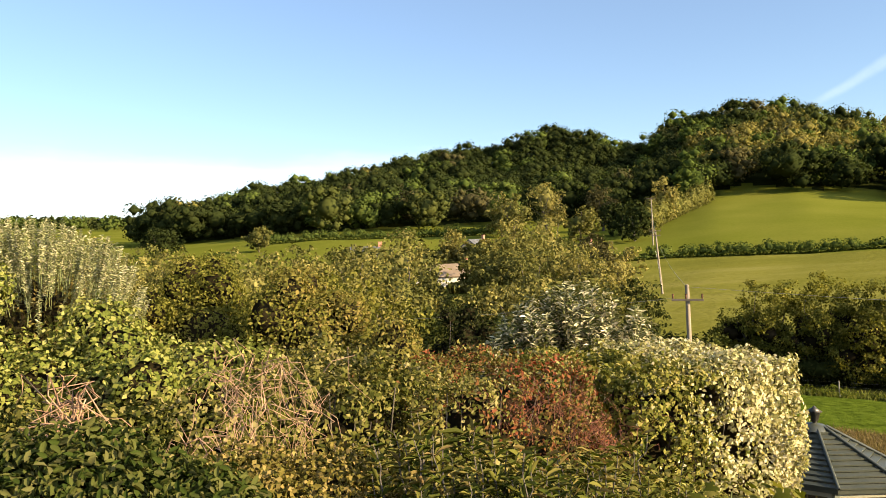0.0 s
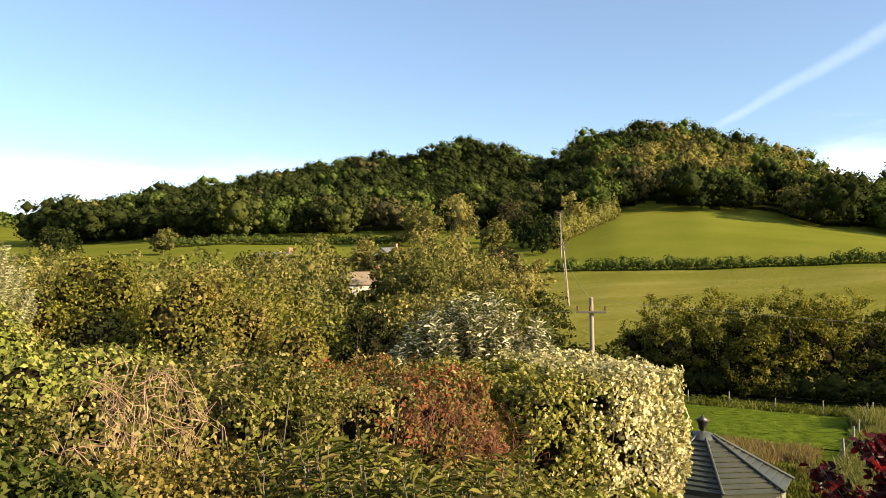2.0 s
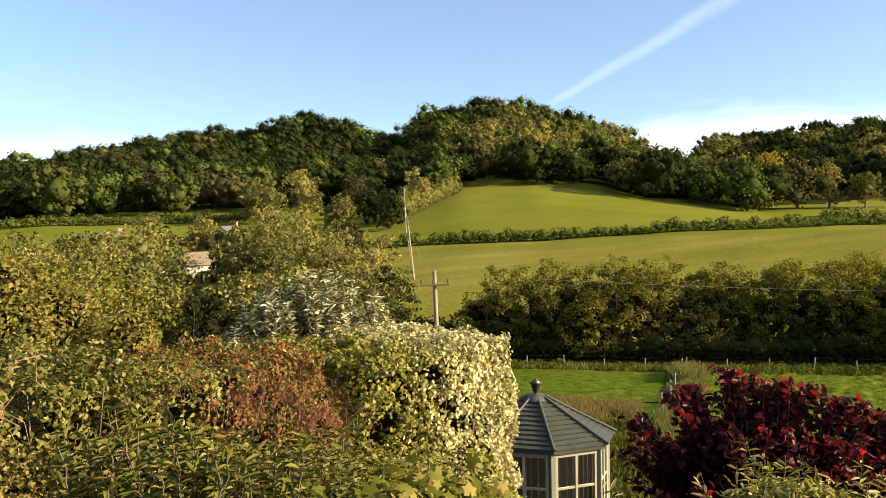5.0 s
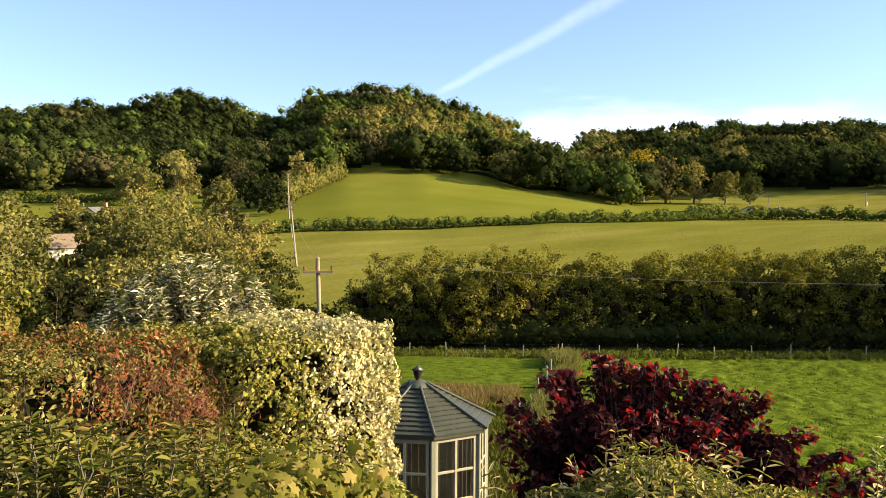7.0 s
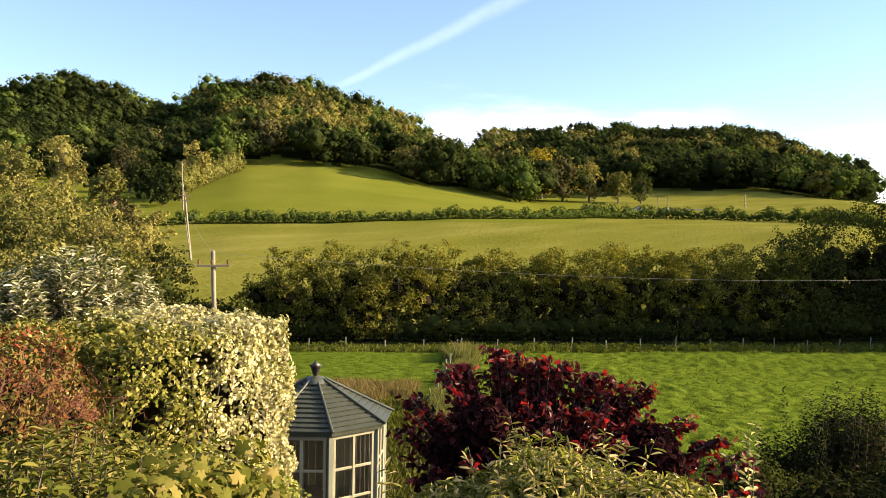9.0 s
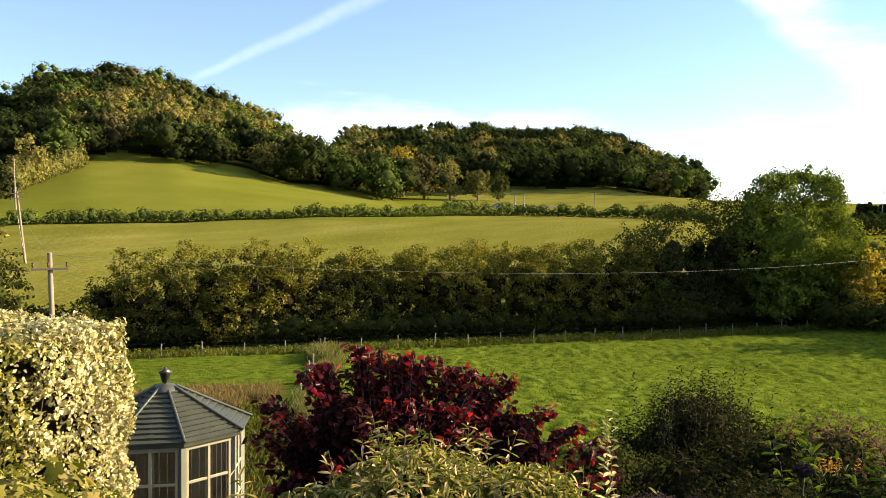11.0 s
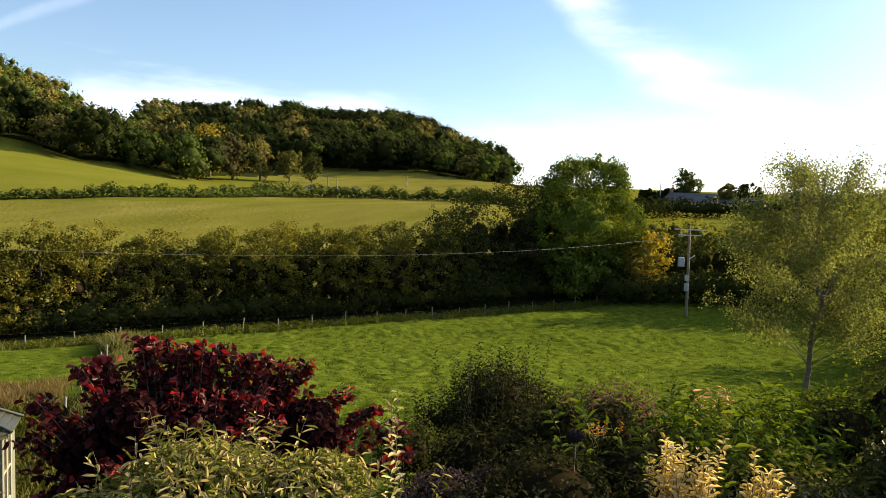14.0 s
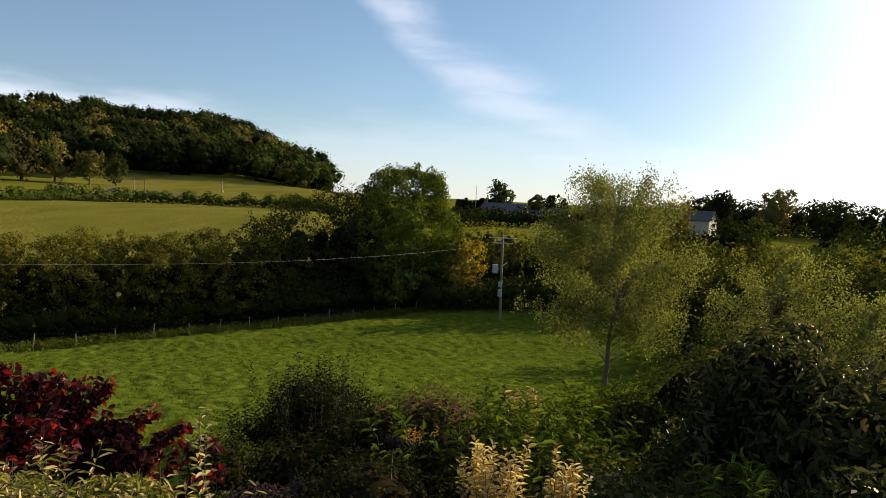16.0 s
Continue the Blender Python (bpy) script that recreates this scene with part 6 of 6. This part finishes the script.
shrub("dark inner leaves of a smoke bush", (5.7, 5.9, -4.6), lobes((5.75, 5.85, -2.86), (1.5, 1.42, 0.62), 26, 0.28), 10000, 0.09, 0.064, L_MAPLE_SHADE, name="smoke_bush")
smoke_bush("smoke bush with dark red and purple leaves", (5.7, 5.9, -4.6), tips, 0.11, 0.062, L_MAPLE)
shoots("dying perennial with pale straw and green leaves", around((3.85, 3.75, -1.80), (0.42, 0.34), 85, 0.24), 0.8, 26, 0.10, 0.021, L_DRY, name="perennial_clump", category="perennial", up=-0.25, lean=0.3)
shoots("dying perennial with pale straw and green leaves", around((4.5, 3.2, -1.98), (0.35, 0.3), 50, 0.18), 0.8, 26, 0.10, 0.021, L_DRY, name="perennial_clump", category="perennial", up=-0.25, lean=0.3)
shrub("mound of yellow green perennial leaves", (4.0, 3.6, -3.1), [((3.8, 3.7, -2.15), (0.6, 0.5, 0.35)), ((4.4, 3.2, -2.25), (0.55, 0.45, 0.3)), ((3.3, 4.0, -2.3), (0.5, 0.4, 0.3))], 5200, 0.075, 0.022, L_DRY, name="perennial_clump", category="perennial", spread=1.0, droop=0.9)
shoots("tall single stem with pale paired leaves", [(4.46, 2.52, -1.36), (4.44, 2.55, -1.42)], 1.1, 36, 0.12, 0.036, L_SPIKE, name="tall_stem", category="perennial", up=0.15, lean=0.02, size_grow=0.6, pair=True)

# shaded border beyond the terrace, its shade deepened in the leaf colours
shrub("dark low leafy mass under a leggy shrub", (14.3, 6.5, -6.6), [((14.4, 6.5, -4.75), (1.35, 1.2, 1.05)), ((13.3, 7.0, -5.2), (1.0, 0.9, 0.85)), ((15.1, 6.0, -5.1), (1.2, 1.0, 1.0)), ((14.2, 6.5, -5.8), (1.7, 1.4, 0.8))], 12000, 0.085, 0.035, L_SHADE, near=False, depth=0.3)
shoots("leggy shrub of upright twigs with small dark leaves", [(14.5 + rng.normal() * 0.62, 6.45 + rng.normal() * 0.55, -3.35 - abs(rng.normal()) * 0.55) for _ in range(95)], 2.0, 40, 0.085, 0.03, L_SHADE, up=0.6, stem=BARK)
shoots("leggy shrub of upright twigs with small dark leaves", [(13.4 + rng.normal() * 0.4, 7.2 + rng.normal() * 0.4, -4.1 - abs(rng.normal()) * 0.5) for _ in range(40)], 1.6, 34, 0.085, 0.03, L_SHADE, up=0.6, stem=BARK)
shrub("dark brown clump of seed heads", (12.6, 3.4, -6.0), [((12.7, 3.5, -4.2), (1.5, 1.2, 0.95)), ((11.8, 3.2, -4.5), (1.0, 0.9, 0.8)), ((12.6, 3.5, -5.2), (1.4, 1.2, 0.9))], 9500, 0.075, 0.026, L_BROWN, near=False, droop=-0.6, depth=0.25, name="perennial_clump", category="perennial")
shrub("dark rounded evergreen bush", (11.2, 6.6, -5.6), [((11.3, 6.7, -4.75), (0.7, 0.7, 0.65)), ((11.9, 6.3, -5.0), (0.8, 0.7, 0.6))], 3000, 0.06, 0.035, L_DARK, near=False)
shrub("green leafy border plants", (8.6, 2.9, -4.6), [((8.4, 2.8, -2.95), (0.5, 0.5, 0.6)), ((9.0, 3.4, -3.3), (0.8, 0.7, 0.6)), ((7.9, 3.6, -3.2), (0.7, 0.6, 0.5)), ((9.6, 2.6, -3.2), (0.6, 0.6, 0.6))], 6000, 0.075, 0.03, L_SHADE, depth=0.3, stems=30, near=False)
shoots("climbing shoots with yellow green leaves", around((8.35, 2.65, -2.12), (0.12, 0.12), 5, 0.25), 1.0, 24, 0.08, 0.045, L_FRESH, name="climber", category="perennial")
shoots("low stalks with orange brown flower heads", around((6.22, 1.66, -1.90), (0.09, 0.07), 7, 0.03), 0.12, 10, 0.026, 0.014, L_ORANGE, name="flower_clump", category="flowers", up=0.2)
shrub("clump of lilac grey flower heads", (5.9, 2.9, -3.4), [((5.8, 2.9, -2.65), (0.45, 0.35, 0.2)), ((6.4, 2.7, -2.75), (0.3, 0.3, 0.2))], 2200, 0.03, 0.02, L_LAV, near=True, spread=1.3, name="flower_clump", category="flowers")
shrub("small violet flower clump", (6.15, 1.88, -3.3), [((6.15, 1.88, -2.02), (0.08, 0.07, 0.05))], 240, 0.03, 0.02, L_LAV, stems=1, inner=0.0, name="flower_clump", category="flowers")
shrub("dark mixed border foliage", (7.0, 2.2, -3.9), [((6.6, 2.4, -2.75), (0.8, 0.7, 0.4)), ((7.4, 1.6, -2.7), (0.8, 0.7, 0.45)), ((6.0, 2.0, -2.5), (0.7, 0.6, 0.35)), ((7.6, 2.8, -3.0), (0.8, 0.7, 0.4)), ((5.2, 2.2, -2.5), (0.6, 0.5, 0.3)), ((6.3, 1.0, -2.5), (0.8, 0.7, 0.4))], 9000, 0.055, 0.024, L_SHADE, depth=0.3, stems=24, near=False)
shoots("leafy peony clump with fresh green leaves", around((8.0, 0.9, -2.15), (0.6, 0.55), 130, 0.2), 0.8, 18, 0.13, 0.04, L_FRESH, name="peony_clump", category="perennial", up=0.35)
shoots("leafy peony clump with fresh green leaves", around((9.6, 0.1, -2.25), (0.65, 0.55), 110, 0.2), 0.8, 18, 0.13, 0.04, L_FRESH, name="peony_clump", category="perennial", up=0.35)
shrub("mound of dark green border leaves", (8.4, 0.3, -4.2), [((8.2, 0.5, -2.85), (1.1, 0.9, 0.5)), ((9.5, -0.2, -2.9), (1.0, 0.9, 0.5)), ((7.0, 0.4, -2.6), (0.8, 0.7, 0.5)), ((6.4, -0.5, -2.3), (0.8, 0.7, 0.5))], 7500, 0.08, 0.03, L_LOW, spread=0.9, near=False)
shoots("clump of drooping tan seed heads", [(9.35, 1.48, -2.26), (9.38, 1.4, -2.24), (9.4, 1.2, -2.2), (9.4, 1.26, -2.18), (9.35, 1.55, -2.3)], 0.8, 20, 0.10, 0.032, L_TAN, name="seed_heads", category="flowers", up=-0.5)
shoots("yellow variegated shrub with upright twigs", around((3.67, 0.55, -1.14), (0.06, 0.075), 36, 0.22), 0.5, 46, 0.036, 0.016, L_YELLOW, name="variegated_shrub", stem=BARK)
shoots("yellow variegated shrub with upright twigs", around((3.71, 0.23, -1.16), (0.035, 0.05), 20, 0.22), 0.5, 46, 0.036, 0.016, L_YELLOW, name="variegated_shrub", stem=BARK)
shrub("broad dark leaved laurel with yellowing shoots", (6.4, -0.9, -3.4), lobes((6.6, -1.35, -1.78), (1.3, 1.1, 0.8), 14, 0.36) + [((6.9, -0.65, -2.15), (0.6, 0.6, 0.5)), ((5.9, -1.5, -1.6), (0.8, 0.8, 0.7)), ((6.4, -1.0, -2.6), (1.3, 1.1, 0.9))], 13500, 0.09, 0.026, L_LAUREL, name="laurel", stems=20, spread=0.8)
shoots("laurel shoots with yellowing leaf tips", [(6.4, -0.75, -0.95), (6.35, -0.9, -0.85), (6.5, -0.95, -0.82), (6.3, -1.1, -0.9), (6.2, -1.25, -0.95), (6.1, -1.35, -1.0), (6.8, -0.5, -1.35), (6.0, -1.2, -1.05), (6.6, -0.6, -1.1), (5.9, -1.5, -0.95), (6.2, -1.0, -1.0)], 0.6, 22, 0.115, 0.034, L_LAUREL, name="laurel_shoots", up=0.5)
shrub("dark low mound of heather like foliage", (9.6, -0.5, -4.4), [((9.7, -0.7, -2.2), (0.9, 0.8, 0.65)), ((9.3, 0.0, -2.5), (0.7, 0.6, 0.5)), ((10.2, -1.4, -2.1), (0.9, 0.8, 0.7))], 5200, 0.05, 0.025, L_DARK, near=False)
shrub("dark glossy foliage below a laurel", (4.8, -0.6, -2.9), [((5.0, -0.7, -2.0), (0.7, 0.7, 0.5)), ((4.4, -0.3, -1.9), (0.5, 0.5, 0.4)), ((5.4, 0.1, -2.2), (0.7, 0.6, 0.45)), ((4.6, -1.4, -1.7), (0.6, 0.6, 0.5)), ((4.2, 0.5, -1.95), (0.5, 0.4, 0.35))], 8000, 0.07, 0.024, L_LAUREL, spread=1.0, near=False)
shoots("sword leaved clump catching the light", around((4.85, -0.55, -1.42), (0.13, 0.12), 12, 0.06), 0.35, 14, 0.11, 0.022, L_FRESH, name="leafy_clump", category="perennial", up=0.8)

shoots("laurel shoots with yellowing leaf tips", [(6.3 + rng.normal() * 0.45, -1.0 + rng.normal() * 0.4, -1.05 - abs(rng.normal()) * 0.3) for _ in range(46)], 0.7, 22, 0.10, 0.03, L_LAUREL, name="laurel_shoots", up=0.5)

def birch(label, base, high, wide, n, leaf, mat, twigs=150):
    """A slender birch: trunk, thin rising limbs and leaves hung in loose sprays, with sky between them."""
    root = thing("birch", base, label, "tree", "birches")
    top = np.array([rng.normal() * 0.2, rng.normal() * 0.2, high * 0.9])
    r0 = high * 0.012
    stem = bent((0, 0, -0.3), top, high * 0.012, 9)
    V, F = tube(stem, np.linspace(r0, r0 * 0.15, 9), 8)
    part("trunk", mesh_np("trunk", V, F, BIRCH_BARK, smooth=True), parent=root)
    arrays, C = [], []
    for i in range(twigs):
        f = rng.uniform(0.2, 1.0) ** 0.85
        a = rng.uniform(0, 2 * math.pi)
        reach = wide * (max(0.06, 1 - abs((f - 0.5) / 0.56) ** 2.6)) ** 0.5 * math.sqrt(rng.uniform(0.12, 1.1))
        g0 = min(7.99, 0.4 + 7.2 * f * rng.uniform(0.78, 1.0))
        p0 = stem[int(g0)] * (1 - g0 % 1) + stem[int(g0) + 1] * (g0 % 1)
        tip = np.array([math.cos(a) * reach, math.sin(a) * reach, high * (0.12 + 0.84 * f) + rng.normal() * 0.12])
        mid = (p0 + tip) / 2 + np.array([0, 0, 0.35])
        t = np.linspace(0, 1, 6)[:, None]
        p = p0 * (1 - t) ** 2 + mid * 2 * t * (1 - t) + tip * t ** 2
        arrays.append(tube(p, np.linspace(0.015, 0.003, 6), 4))
        for g in (0.62, 0.82, 1.0):
            C.append(p0 * (1 - g) ** 2 + mid * 2 * g * (1 - g) + tip * g ** 2)
    V, F = join(arrays)
    part("branchwork", mesh_np("branchwork", V, F, BARK, smooth=True), parent=root)
    C = np.array(C)
    k = rng.integers(0, len(C), n)
    P = C[k] + rng.normal(size=(n, 3)) * np.array([0.17, 0.17, 0.26]) - np.array([0, 0, 0.25])
    Nn = unit(rng.normal(size=(n, 3)) + np.array([0, 0, 0.4]))
    A = unit(rng.normal(size=(n, 3)) * 0.6 + np.array([0, 0, -1.0]))
    s = rng.uniform(0.7, 1.2, n)
    V, F = leaf_arrays(P, Nn, A, leaf * s, leaf * 0.72 * s)
    part("crown", mesh_np("crown", V, F, mat), parent=root)
    return root


# birches at the field edge
birch("broad birch with small yellow green leaves and bare twigs", (34.0, 1.75, ground_z(34, 1.75)), 11.6, 3.9, 44000, 0.10, L_BIRCH, 150)
birch("low spreading birch at the field edge", (36.5, -5.6, ground_z(36.5, -5.6)), 8.6, 3.4, 16000, 0.11, L_BIRCH, 80)
birch("low spreading birch at the field edge", (33.0, -8.6, ground_z(33, -8.6)), 6.6, 3.0, 12000, 0.11, L_BIRCH, 70)
gp = thing("garden_post", (9.35, 7.25, ground_z(9.35, 7.25)), "thin dark garden post behind a smoke bush", "post")
V, F = tube([(0, 0, -0.2), (0, 0, 1.95), (0, 0, 2.0)], [0.035, 0.035, 0.02], 8)
part("post_shaft", mesh_np("post_shaft", V, F, DARK_METAL), parent=gp)
